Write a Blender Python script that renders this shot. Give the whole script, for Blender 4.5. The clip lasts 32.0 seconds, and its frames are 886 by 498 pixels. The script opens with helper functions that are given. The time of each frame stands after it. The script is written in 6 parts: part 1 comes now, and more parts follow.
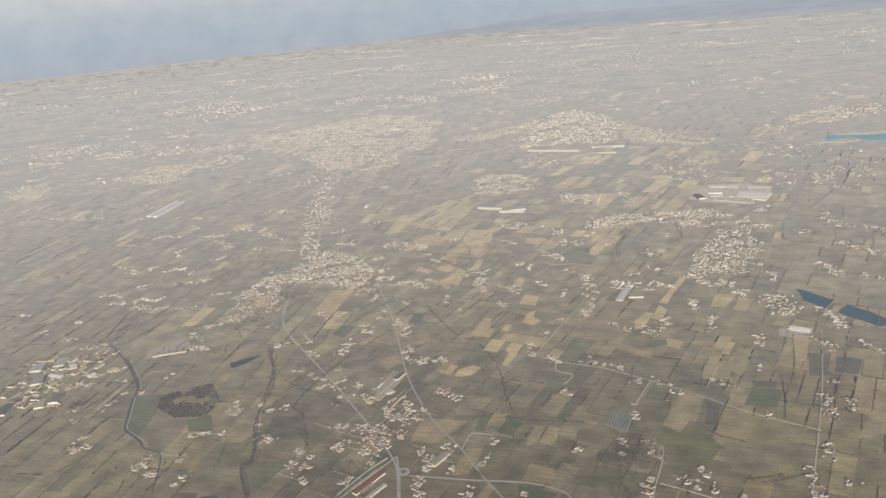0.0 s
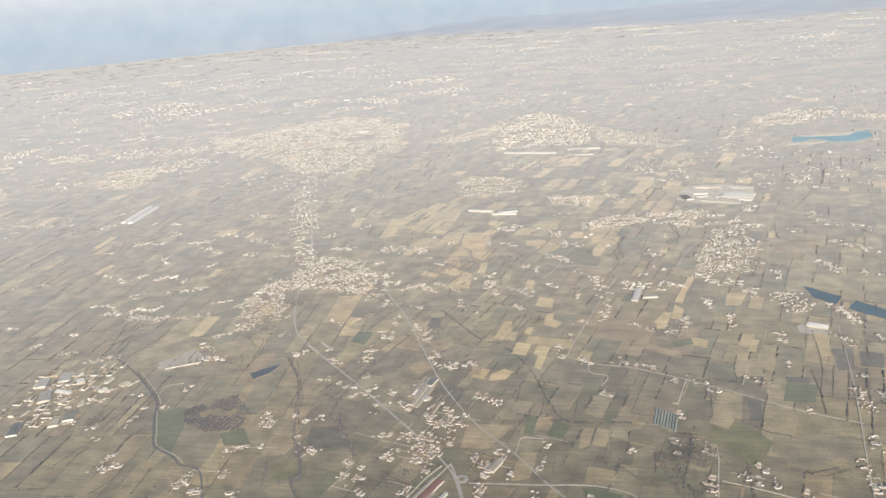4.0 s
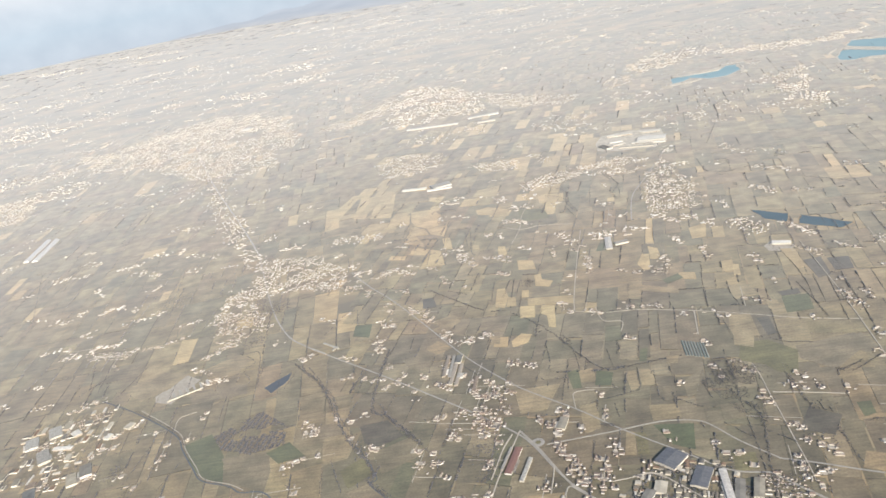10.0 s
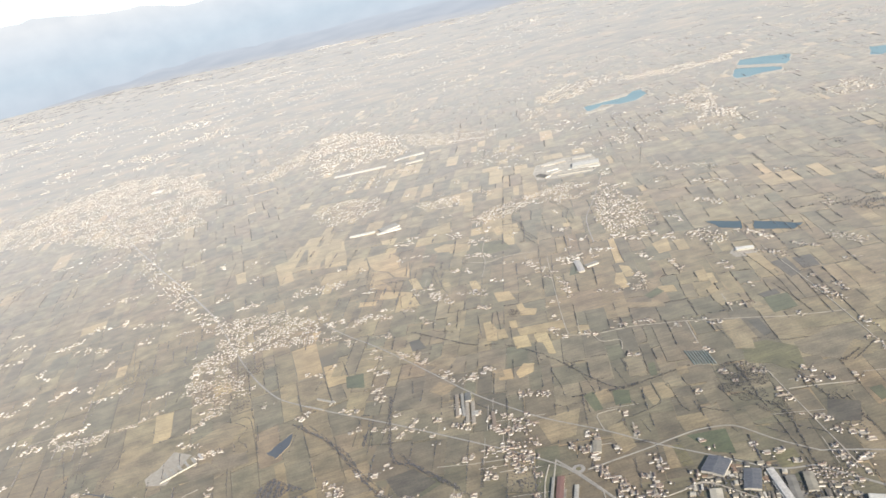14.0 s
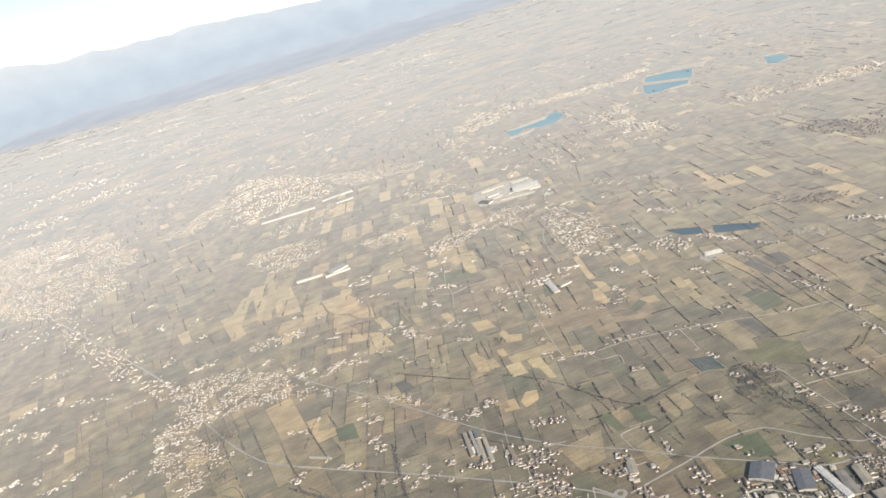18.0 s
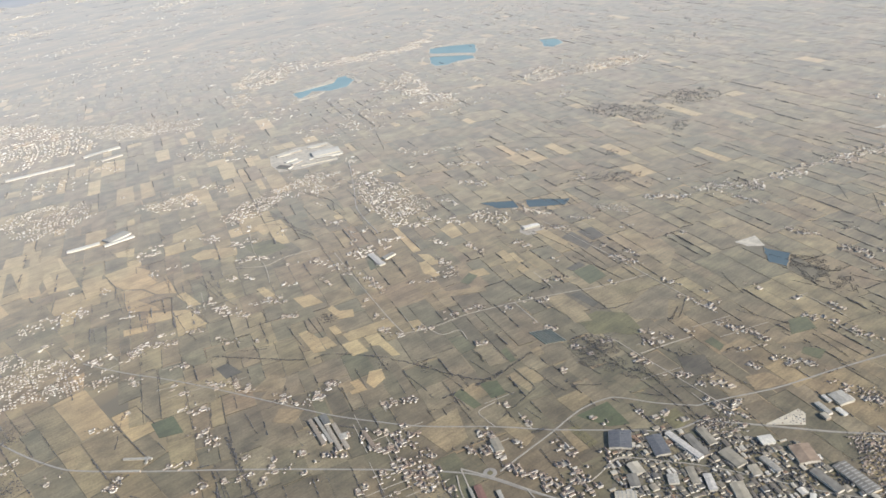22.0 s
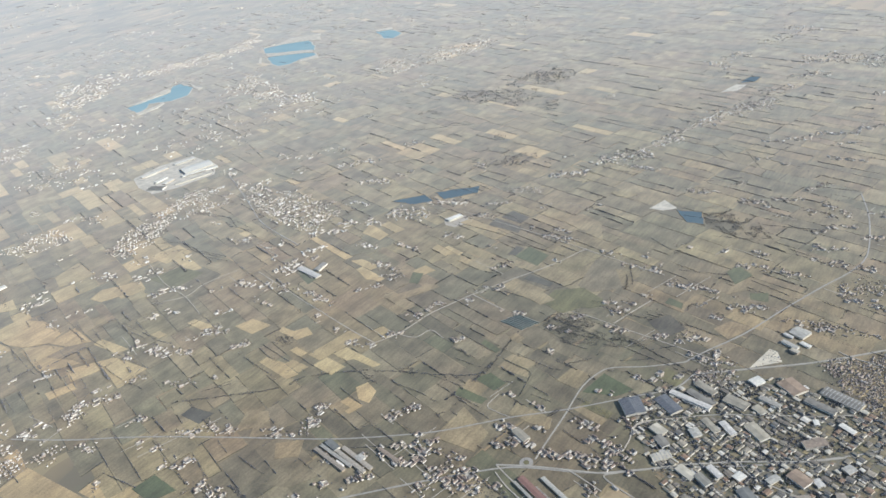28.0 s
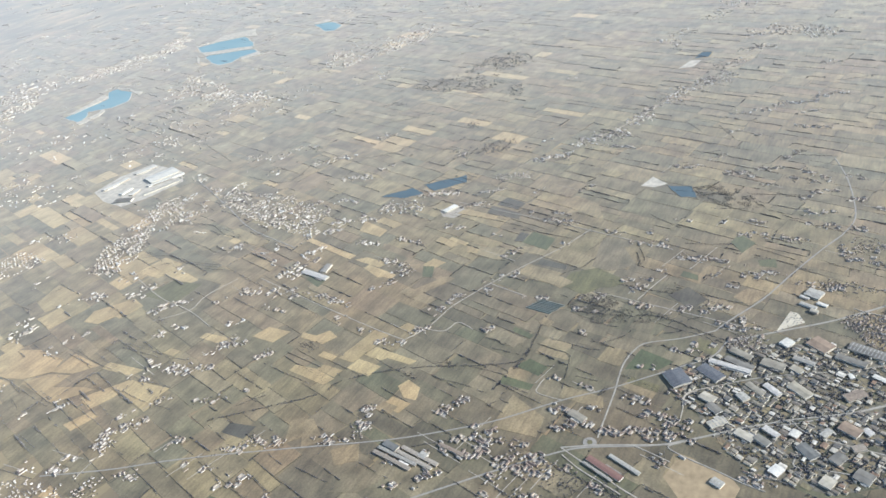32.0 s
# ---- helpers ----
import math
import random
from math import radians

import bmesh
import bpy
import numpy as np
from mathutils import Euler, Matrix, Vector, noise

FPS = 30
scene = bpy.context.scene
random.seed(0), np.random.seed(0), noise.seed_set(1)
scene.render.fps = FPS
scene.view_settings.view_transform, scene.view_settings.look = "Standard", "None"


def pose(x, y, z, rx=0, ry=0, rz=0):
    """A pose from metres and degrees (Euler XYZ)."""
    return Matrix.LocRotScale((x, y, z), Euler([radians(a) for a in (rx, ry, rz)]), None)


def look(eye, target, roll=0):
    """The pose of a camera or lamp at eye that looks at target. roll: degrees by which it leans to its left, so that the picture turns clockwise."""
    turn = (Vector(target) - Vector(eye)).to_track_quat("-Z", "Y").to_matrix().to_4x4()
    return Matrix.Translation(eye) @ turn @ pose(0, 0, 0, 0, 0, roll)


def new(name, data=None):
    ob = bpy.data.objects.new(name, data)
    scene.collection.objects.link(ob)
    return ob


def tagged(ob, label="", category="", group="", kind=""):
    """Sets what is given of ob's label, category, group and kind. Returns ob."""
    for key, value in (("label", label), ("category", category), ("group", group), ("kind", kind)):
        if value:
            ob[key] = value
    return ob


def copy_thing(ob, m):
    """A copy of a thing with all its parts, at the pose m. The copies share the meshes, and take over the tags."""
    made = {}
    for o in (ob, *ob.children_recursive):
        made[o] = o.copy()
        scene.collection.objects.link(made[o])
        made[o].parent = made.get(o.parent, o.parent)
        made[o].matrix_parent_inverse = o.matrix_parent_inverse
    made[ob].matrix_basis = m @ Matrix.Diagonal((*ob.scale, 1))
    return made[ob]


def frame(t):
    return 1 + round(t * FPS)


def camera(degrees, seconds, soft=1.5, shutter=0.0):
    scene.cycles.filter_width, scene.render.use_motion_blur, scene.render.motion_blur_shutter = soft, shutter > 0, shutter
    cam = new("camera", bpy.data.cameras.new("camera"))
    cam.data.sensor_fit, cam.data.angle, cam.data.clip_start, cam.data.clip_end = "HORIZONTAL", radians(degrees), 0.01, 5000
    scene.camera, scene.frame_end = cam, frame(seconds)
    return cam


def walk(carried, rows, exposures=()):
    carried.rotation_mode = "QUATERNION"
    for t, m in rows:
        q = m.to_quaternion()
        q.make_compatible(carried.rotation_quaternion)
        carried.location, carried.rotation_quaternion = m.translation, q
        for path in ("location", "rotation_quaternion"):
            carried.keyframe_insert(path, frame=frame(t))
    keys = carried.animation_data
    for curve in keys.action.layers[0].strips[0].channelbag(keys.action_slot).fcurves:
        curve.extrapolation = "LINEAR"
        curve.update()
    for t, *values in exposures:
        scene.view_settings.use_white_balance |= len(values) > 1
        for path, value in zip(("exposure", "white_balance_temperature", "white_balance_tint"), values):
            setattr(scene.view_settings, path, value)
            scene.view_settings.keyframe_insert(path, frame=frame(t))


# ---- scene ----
# A wide plain under an airliner climbing in a right-hand turn.
# The whole country is modelled at one tenth of its size: one unit is ten metres.
cam = camera(61.76, 32.0, soft=1.6)


def aim(x, y, z, heading, dip, roll):
    """The camera's pose: heading clockwise from +y, dip below the horizon, roll to its left (degrees)."""
    a, b = radians(heading), radians(dip)
    eye = Vector((x, y, z))
    return look(eye, eye + 100 * Vector((math.sin(a) * math.cos(b), math.cos(a) * math.cos(b), -math.sin(b))), roll)


PATH = (
    (0, 110.1, 16.2, 137.2, -20.66, 17.75, -5.77),
    (0.5, 105.7, 15.3, 137.6, -20.28, 17.67, -5.85),
    (1, 101.3, 14.5, 138.0, -19.79, 17.84, -5.86),
    (1.5, 96.9, 13.6, 138.4, -19.15, 17.95, -5.69),
    (2, 92.5, 12.6, 138.8, -18.36, 17.40, -5.23),
    (2.5, 88.2, 11.5, 139.2, -17.52, 16.37, -4.67),
    (4.5, 70.9, 7.1, 141.1, -15.52, 19.12, -5.66),
    (5, 66.4, 5.9, 141.6, -15.14, 20.30, -6.28),
    (5.5, 61.9, 4.9, 142.2, -14.70, 21.14, -6.94),
    (6, 57.3, 3.8, 142.8, -14.20, 21.64, -7.49),
    (6.5, 52.7, 2.9, 143.5, -13.53, 21.87, -8.16),
    (7, 48.0, 2.1, 144.1, -12.56, 21.92, -8.78),
    (7.5, 43.3, 1.4, 144.8, -11.34, 21.86, -9.21),
    (8, 38.6, 0.9, 145.5, -10.07, 21.76, -9.63),
    (8.5, 33.8, 0.4, 146.1, -8.78, 21.61, -9.92),
    (9, 29.0, 0.0, 146.7, -7.48, 21.43, -10.19),
    (9.5, 24.1, -0.3, 147.3, -6.18, 21.26, -10.46),
    (10, 19.2, -0.5, 147.9, -4.92, 21.03, -10.91),
    (10.5, 14.4, -0.5, 148.5, -3.64, 20.85, -11.27),
    (11, 9.5, -0.5, 149.1, -2.37, 20.68, -11.58),
    (11.5, 4.7, -0.2, 149.7, -1.16, 20.51, -11.91),
    (12, -0.1, 0.2, 150.3, -0.05, 20.34, -12.27),
    (12.5, -4.8, 1.0, 150.9, 0.93, 20.09, -12.68),
    (13, -9.4, 1.9, 151.5, 1.91, 19.86, -13.05),
    (13.5, -13.9, 3.1, 152.0, 2.92, 19.68, -13.38),
    (14, -18.4, 4.5, 152.5, 3.95, 19.47, -13.75),
    (14.5, -22.7, 6.1, 152.8, 4.97, 19.28, -14.09),
    (16.5, -39.2, 14.5, 153.4, 9.16, 18.78, -15.65),
    (17, -42.8, 17.4, 153.6, 10.23, 18.76, -16.04),
    (17.5, -46.2, 20.7, 153.9, 11.29, 18.74, -16.42),
    (18, -49.4, 24.3, 154.2, 12.46, 18.70, -16.53),
    (18.5, -52.4, 28.3, 154.6, 13.46, 18.74, -16.43),
    (19, -55.3, 32.4, 155.1, 15.19, 19.33, -15.84),
    (19.5, -58.1, 36.6, 155.6, 17.76, 20.43, -14.52),
    (20, -61.0, 40.7, 156.0, 20.75, 21.69, -13.17),
    (20.5, -64.0, 44.6, 156.5, 23.98, 22.94, -11.65),
    (21, -67.1, 48.4, 156.9, 27.08, 24.11, -10.29),
    (21.5, -70.4, 51.8, 157.4, 29.74, 24.98, -9.16),
    (22, -73.7, 55.1, 157.9, 31.88, 25.47, -8.44),
    (22.5, -77.2, 58.3, 158.5, 33.55, 25.72, -7.95),
    (23, -80.6, 61.5, 159.2, 34.80, 25.70, -7.70),
    (23.5, -84.0, 64.8, 160.0, 35.67, 25.44, -7.62),
    (24, -87.3, 68.1, 160.8, 36.57, 24.96, -7.57),
    (24.5, -90.6, 71.7, 161.6, 37.64, 24.42, -7.39),
    (26.5, -103.2, 87.0, 165.3, 43.62, 25.12, -7.42),
    (27, -106.5, 90.6, 166.3, 44.98, 26.21, -8.13),
    (27.5, -109.9, 94.0, 167.3, 46.35, 27.36, -8.78),
    (28, -113.3, 97.3, 168.3, 47.78, 28.36, -9.11),
    (28.5, -116.7, 100.7, 169.3, 49.20, 29.16, -9.06),
    (29, -120.0, 104.2, 170.4, 50.48, 29.72, -8.40),
    (29.5, -123.1, 107.9, 171.5, 51.71, 30.16, -8.16),
    (30, -126.0, 111.9, 172.6, 52.72, 30.48, -8.11),
    (30.5, -128.6, 116.3, 173.7, 53.30, 30.63, -8.58),
    (31, -131.0, 120.8, 174.9, 53.70, 30.75, -9.24),
    (31.5, -133.4, 125.5, 176.0, 54.07, 30.67, -9.80),
    (32, -135.7, 130.1, 177.1, 54.58, 30.40, -10.27),
)
walk(cam, [(t, aim(*r)) for t, *r in PATH],
     exposures=((0, 0.16, 6700, 11), (2.5, 0.16, 6700, 11), (4.5, 0.68, 6600, 11), (12, 0.76, 6600, 11), (18, 0.74, 6750, 11), (20, 0.66, 6750, 11), (22, 0.60, 6450, 11), (23, 0.60, 6250, 10), (26, 0.50, 6100, 9), (27.2, 0.56, 6050, 9), (28.2, 0.70, 6000, 8), (32, 0.85, 5950, 8)))

# ---- sky and sun ----
SUN = Vector((0.46, -0.89, 0.52)).normalized()
world = bpy.data.worlds.new("sky")
scene.world = world
world.use_nodes = True
nodes, links = world.node_tree.nodes, world.node_tree.links
sky = nodes.new("ShaderNodeTexSky")
sky.sky_type, sky.sun_disc = "NISHITA", False
sky.sun_elevation, sky.sun_rotation = math.asin(SUN.z), math.atan2(SUN.x, SUN.y)
sky.air_density, sky.dust_density, sky.ozone_density, sky.altitude = 1.0, 1.5, 1.0, 1500
links.new(sky.outputs[0], nodes["Background"].inputs["Color"])
nodes["Background"].inputs["Strength"].default_value = 0.11
lamp = bpy.data.lights.new("sun", "SUN")
lamp.energy, lamp.angle, lamp.color = 4.2, radians(0.6), (1.0, 0.93, 0.83)
new("sun", lamp).matrix_world = look(SUN * 1000, (0, 0, 0))


# ---- materials ----
def ramp(nt, fac, stops, constant=False):
    n = nt.nodes.new("ShaderNodeValToRGB")
    n.color_ramp.interpolation = "CONSTANT" if constant else "LINEAR"
    while len(n.color_ramp.elements) < len(stops):
        n.color_ramp.elements.new(0.5)
    for e, (at, col) in zip(n.color_ramp.elements, stops):
        e.position, e.color = at, (*col, 1)
    nt.links.new(fac, n.inputs[0])
    return n.outputs[0]


def noise_at(nt, scale, detail=4, vector=None):
    n = nt.nodes.new("ShaderNodeTexNoise")
    n.inputs["Scale"].default_value, n.inputs["Detail"].default_value = scale, detail
    if vector is None:
        vector = nt.nodes.new("ShaderNodeNewGeometry").outputs["Position"]
    nt.links.new(vector, n.inputs["Vector"])
    return n.outputs["Fac"]


def mix(nt, fac, a, b, how="MIX"):
    n = nt.nodes.new("ShaderNodeMix")
    n.data_type, n.blend_type = "RGBA", how
    for sock, val in ((n.inputs[0], fac), (n.inputs[6], a), (n.inputs[7], b)):
        if isinstance(val, (int, float)):
            sock.default_value = val
        elif isinstance(val, tuple):
            sock.default_value = (*val, 1)
        else:
            nt.links.new(val, sock)
    return n.outputs[2]


def rand(nt, island):
    if island:
        return nt.nodes.new("ShaderNodeNewGeometry").outputs["Random Per Island"]
    return nt.nodes.new("ShaderNodeObjectInfo").outputs["Random"]


def matter(name, rough=0.8, metal=0.0, gloss=0.5, sheen=0.0):
    m = bpy.data.materials.new(name)
    m.use_nodes = True
    b = m.node_tree.nodes["Principled BSDF"]
    b.inputs["Roughness"].default_value, b.inputs["Metallic"].default_value = rough, metal
    b.inputs["Specular IOR Level"].default_value = gloss
    # Haze is put into the sheen, which pales surfaces seen at low angles.
    b.inputs["Sheen Weight"].default_value, b.inputs["Sheen Roughness"].default_value = sheen, 0.42
    b.inputs["Sheen Tint"].default_value = (1.0, 0.965, 0.93, 1)
    return m, m.node_tree, b


def soil(name, stops, island, big=0.12, fine=1.4, spread=0.35, rough=0.6, furrow=0.0):
    """Farm soil or turf: a colour drawn for each field, with stains and a fine grain over it."""
    m, nt, b = matter(name, rough, gloss=0.35, sheen=0.54)
    base = ramp(nt, rand(nt, island), stops, True)
    stain = ramp(nt, noise_at(nt, big, 5), ((0.3, (1 - spread,) * 3), (0.7, (1 + spread * 0.8,) * 3)))
    col = mix(nt, 1.0, base, stain, "MULTIPLY")
    grain = ramp(nt, noise_at(nt, fine, 6), ((0.3, (0.78, 0.78, 0.76)), (0.7, (1.15, 1.15, 1.12))))
    col = mix(nt, 1.0, col, grain, "MULTIPLY")
    turn = nt.nodes.new("ShaderNodeMapping")
    turn.inputs["Rotation"].default_value[2] = radians(-78)
    turn.inputs["Scale"].default_value = (0.09, 0.85, 1.0)
    nt.links.new(nt.nodes.new("ShaderNodeNewGeometry").outputs["Position"], turn.inputs[0])
    rows = ramp(nt, noise_at(nt, 1.0, 4, turn.outputs[0]), ((0.34, (0.84, 0.84, 0.85)), (0.5, (1.0, 1.0, 1.0)), (0.66, (1.14, 1.13, 1.09))))
    col = mix(nt, 1.0, col, rows, "MULTIPLY")
    hue = ramp(nt, noise_at(nt, 0.02, 3), ((0.35, (1.05, 0.985, 0.97)), (0.5, (1.0, 1.0, 1.0)), (0.65, (0.97, 1.0, 0.99))))
    nt.links.new(mix(nt, 1.0, col, hue, "MULTIPLY"), b.inputs["Base Color"])
    return m


FIELD_COLOURS = ((0, (0.160, 0.131, 0.081)), (0.16, (0.144, 0.121, 0.077)), (0.3, (0.188, 0.155, 0.095)), (0.44, (0.147, 0.129, 0.077)), (0.58, (0.158, 0.137, 0.083)), (0.72, (0.122, 0.105, 0.066)), (0.8, (0.225, 0.187, 0.114)), (0.9, (0.127, 0.121, 0.069)), (0.95, (0.153, 0.127, 0.079)))
STUBBLE = ((0, (0.392, 0.290, 0.146)), (0.35, (0.340, 0.255, 0.130)), (0.7, (0.430, 0.323, 0.165)))
GREEN = ((0.0, (0.085, 0.098, 0.048)), (0.4, (0.098, 0.106, 0.053)), (0.75, (0.108, 0.112, 0.054)))
FAR_COLOURS = ((0, (0.215, 0.167, 0.091)), (0.12, (0.187, 0.152, 0.088)), (0.24, (0.261, 0.207, 0.109)), (0.36, (0.182, 0.155, 0.088)), (0.48, (0.208, 0.167, 0.089)), (0.58, (0.159, 0.132, 0.078)), (0.66, (0.219, 0.167, 0.096)), (0.76, (0.252, 0.202, 0.114)), (0.84, (0.169, 0.148, 0.088)), (0.92, (0.199, 0.160, 0.089)))
FIELD, FIELD_FAR = soil("field_soil", FIELD_COLOURS, False), soil("field_soil_far", FAR_COLOURS, True, spread=0.38)
TAN, TAN_FAR = soil("stubble", STUBBLE, False, spread=0.2), soil("stubble_far", STUBBLE, True, spread=0.2)
# Weedy ditches; the shade of their banks is put into the dark colour.
DITCH_SHADED = soil("ditch_weeds_shaded", ((0.0, (0.078, 0.066, 0.038)), (0.5, (0.068, 0.060, 0.034))), True)
OLIVE = soil("meadow", ((0.0, (0.133, 0.122, 0.056)), (0.5, (0.148, 0.132, 0.064))), False)
DARK = soil("wet_soil", ((0.0, (0.098, 0.087, 0.062)), (0.5, (0.088, 0.080, 0.060))), False)
LIGHT = soil("light_soil", ((0.0, (0.190, 0.155, 0.096)), (0.5, (0.178, 0.147, 0.090))), False)
PALE = soil("dry_soil", ((0.0, (0.262, 0.208, 0.118)), (0.5, (0.242, 0.190, 0.106))), False)
TURF = soil("winter_crop", GREEN, False, spread=0.25)


def plain_ground():
    """Far farmland: crossed plots of unequal size, too distant to be told apart."""
    m, nt, b = matter("far_plots", 0.6, gloss=0.35, sheen=0.5)
    pos = nt.nodes.new("ShaderNodeNewGeometry").outputs["Position"]
    turn = nt.nodes.new("ShaderNodeMapping")
    turn.inputs["Rotation"].default_value[2] = radians(-77)
    turn.inputs["Scale"].default_value = (1.0, 2.2, 1.0)
    nt.links.new(pos, turn.inputs[0])
    cells = nt.nodes.new("ShaderNodeTexVoronoi")
    cells.distance = "CHEBYCHEV"
    cells.inputs["Scale"].default_value = 0.05
    nt.links.new(turn.outputs[0], cells.inputs["Vector"])
    grey = nt.nodes.new("ShaderNodeSeparateColor")
    nt.links.new(cells.outputs["Color"], grey.inputs[0])
    col = ramp(nt, grey.outputs[0], FAR_COLOURS, True)
    stain = ramp(nt, noise_at(nt, 0.014, 8), ((0.36, (0.72, 0.74, 0.80)), (0.5, (1.0, 1.0, 1.0)), (0.64, (1.35, 1.22, 1.12))))
    col = mix(nt, 1.0, col, stain, "MULTIPLY")
    nt.links.new(col, b.inputs["Base Color"])
    return m


GROUND = plain_ground()


def painted(name, stops, island=False, rough=0.7, grime=0.2, scale=1.5, gloss=0.4, metal=0.0, sheen=0.0):
    m, nt, b = matter(name, rough, metal, gloss, sheen)
    col = ramp(nt, rand(nt, island), stops, True)
    dirt = ramp(nt, noise_at(nt, scale, 5), ((0.3, (1 - grime,) * 3), (0.7, (1.05,) * 3)))
    nt.links.new(mix(nt, 1.0, col, dirt, "MULTIPLY"), b.inputs["Base Color"])
    return m


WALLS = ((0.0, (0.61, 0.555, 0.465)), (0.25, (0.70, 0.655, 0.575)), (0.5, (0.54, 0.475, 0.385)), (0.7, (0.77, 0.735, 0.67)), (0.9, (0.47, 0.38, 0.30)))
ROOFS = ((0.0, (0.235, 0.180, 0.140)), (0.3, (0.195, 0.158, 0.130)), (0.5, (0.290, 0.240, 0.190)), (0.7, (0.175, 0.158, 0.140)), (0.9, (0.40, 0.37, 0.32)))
HALLS = ((0, (0.311, 0.285, 0.226)), (0.2, (0.234, 0.222, 0.192)), (0.4, (0.396, 0.361, 0.280)), (0.55, (0.269, 0.258, 0.219)), (0.7, (0.190, 0.192, 0.178)), (0.82, (0.508, 0.466, 0.369)), (0.965, (0.325, 0.251, 0.185)))
# The far plaster and tiles are paler: haze is put into their colours.
PLASTER, PLASTER_HAZED = painted("plaster", WALLS), painted("plaster_far_hazed", ((0.0, (0.71, 0.66, 0.565)), (0.3, (0.79, 0.75, 0.665)), (0.55, (0.60, 0.54, 0.44)), (0.75, (0.73, 0.68, 0.58)), (0.9, (0.84, 0.82, 0.76))), True)
TILES, TILES_HAZED = painted("roof_tiles", ROOFS), painted("roof_tiles_far_hazed", ((0.0, (0.25, 0.205, 0.175)), (0.3, (0.32, 0.275, 0.24)), (0.5, (0.19, 0.155, 0.135)), (0.66, (0.34, 0.305, 0.26)), (0.88, (0.60, 0.57, 0.51))), True)
PLASTER_MANY, TILES_MANY = painted("plaster_hamlets", WALLS, True), painted("roof_tiles_hamlets", ROOFS, True)
HALL_ROOF = painted("hall_roof", HALLS, rough=0.8, gloss=0.2, grime=0.3, scale=0.5)
HALL_WALL = painted("hall_wall", ((0.0, (0.66, 0.61, 0.51)), (0.3, (0.76, 0.72, 0.63)), (0.55, (0.58, 0.53, 0.43)), (0.8, (0.42, 0.35, 0.27))))
WORKSHOP_WALL = painted("workshop_wall", ((0.0, (0.66, 0.60, 0.48)), (0.3, (0.76, 0.71, 0.61)), (0.6, (0.50, 0.42, 0.31)), (0.8, (0.40, 0.36, 0.29))), True)
WORKSHOP_ROOF = painted("workshop_roof", ((0.0, (0.24, 0.215, 0.165)), (0.2, (0.34, 0.30, 0.23)), (0.35, (0.165, 0.155, 0.135)), (0.5, (0.27, 0.185, 0.125)), (0.65, (0.50, 0.46, 0.37)), (0.78, (0.20, 0.175, 0.14)), (0.92, (0.62, 0.58, 0.49))), True, grime=0.3)
SOLAR_ROOF = painted("solar_roof", ((0.0, (0.165, 0.172, 0.178)),), grime=0.25)
BROWN_ROOF = painted("brown_sheet", ((0.0, (0.33, 0.285, 0.225)), (0.4, (0.40, 0.355, 0.285)), (0.75, (0.29, 0.235, 0.18))), grime=0.35)
RED_ROOF = painted("red_sheet", ((0.0, (0.23, 0.135, 0.11)),))
WHITE_ROOF = painted("white_sheet", ((0.0, (0.44, 0.42, 0.36)), (0.5, (0.56, 0.53, 0.47)), (0.8, (0.36, 0.34, 0.29))), rough=0.6, grime=0.35)
BRIGHT_ROOF = painted("bright_sheet", ((0.0, (0.74, 0.71, 0.62)), (0.5, (0.66, 0.63, 0.54))), rough=0.5, grime=0.25)
SKYLIGHT = painted("rooflight", ((0.0, (0.36, 0.35, 0.32)),), rough=0.4)
PANEL = painted("solar_panel", ((0.0, (0.118, 0.124, 0.134)), (0.5, (0.138, 0.142, 0.148))), rough=0.35, gloss=0.5)
ASPHALT = painted("asphalt", ((0.0, (0.30, 0.28, 0.24)),), scale=0.6, sheen=0.5)
CONCRETE = painted("concrete", ((0.0, (0.30, 0.275, 0.23)), (0.5, (0.24, 0.22, 0.185))), True, scale=0.5, grime=0.35)
PALE_ROAD = painted("worn_asphalt", ((0.0, (0.35, 0.325, 0.27)),), scale=0.6, grime=0.25)
LANE = painted("pale_lane", ((0.0, (0.42, 0.38, 0.31)),), scale=0.6)
GRAVEL = painted("gravel", ((0.0, (0.39, 0.30, 0.18)),), scale=0.4, grime=0.3)
yard, nt, b = matter("yard", 0.75, gloss=0.3, sheen=0.55)
grass = ramp(nt, noise_at(nt, 0.2, 5), ((0.38, (0.078, 0.080, 0.048)), (0.46, (0.112, 0.103, 0.070)), (0.54, (0.160, 0.146, 0.112)), (0.64, (0.115, 0.104, 0.074)), (0.72, (0.205, 0.182, 0.135))))
nt.links.new(mix(nt, 1.0, grass, ramp(nt, noise_at(nt, 1.6, 5), ((0.3, (0.8, 0.8, 0.78)), (0.7, (1.1, 1.1, 1.08)))), "MULTIPLY"), b.inputs["Base Color"])
YARD = yard
GREEN_FILM = painted("green_film", ((0.0, (0.20, 0.225, 0.19)), (0.5, (0.23, 0.245, 0.205))), rough=0.35)
WHITE_FILM = painted("white_film", ((0.0, (0.62, 0.60, 0.55)),), rough=0.4)
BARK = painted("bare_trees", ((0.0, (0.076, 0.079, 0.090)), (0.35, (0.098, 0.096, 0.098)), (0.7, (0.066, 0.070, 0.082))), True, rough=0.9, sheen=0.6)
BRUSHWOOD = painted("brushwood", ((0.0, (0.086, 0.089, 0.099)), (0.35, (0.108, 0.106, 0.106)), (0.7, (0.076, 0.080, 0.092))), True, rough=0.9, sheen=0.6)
# Far trees: the bark colours paled, with haze put into them.
HAZED_TREES = painted("hazed_far_trees", ((0.0, (0.165, 0.158, 0.156)), (0.35, (0.19, 0.18, 0.17)), (0.7, (0.14, 0.138, 0.145))), True, rough=0.9, sheen=0.8)
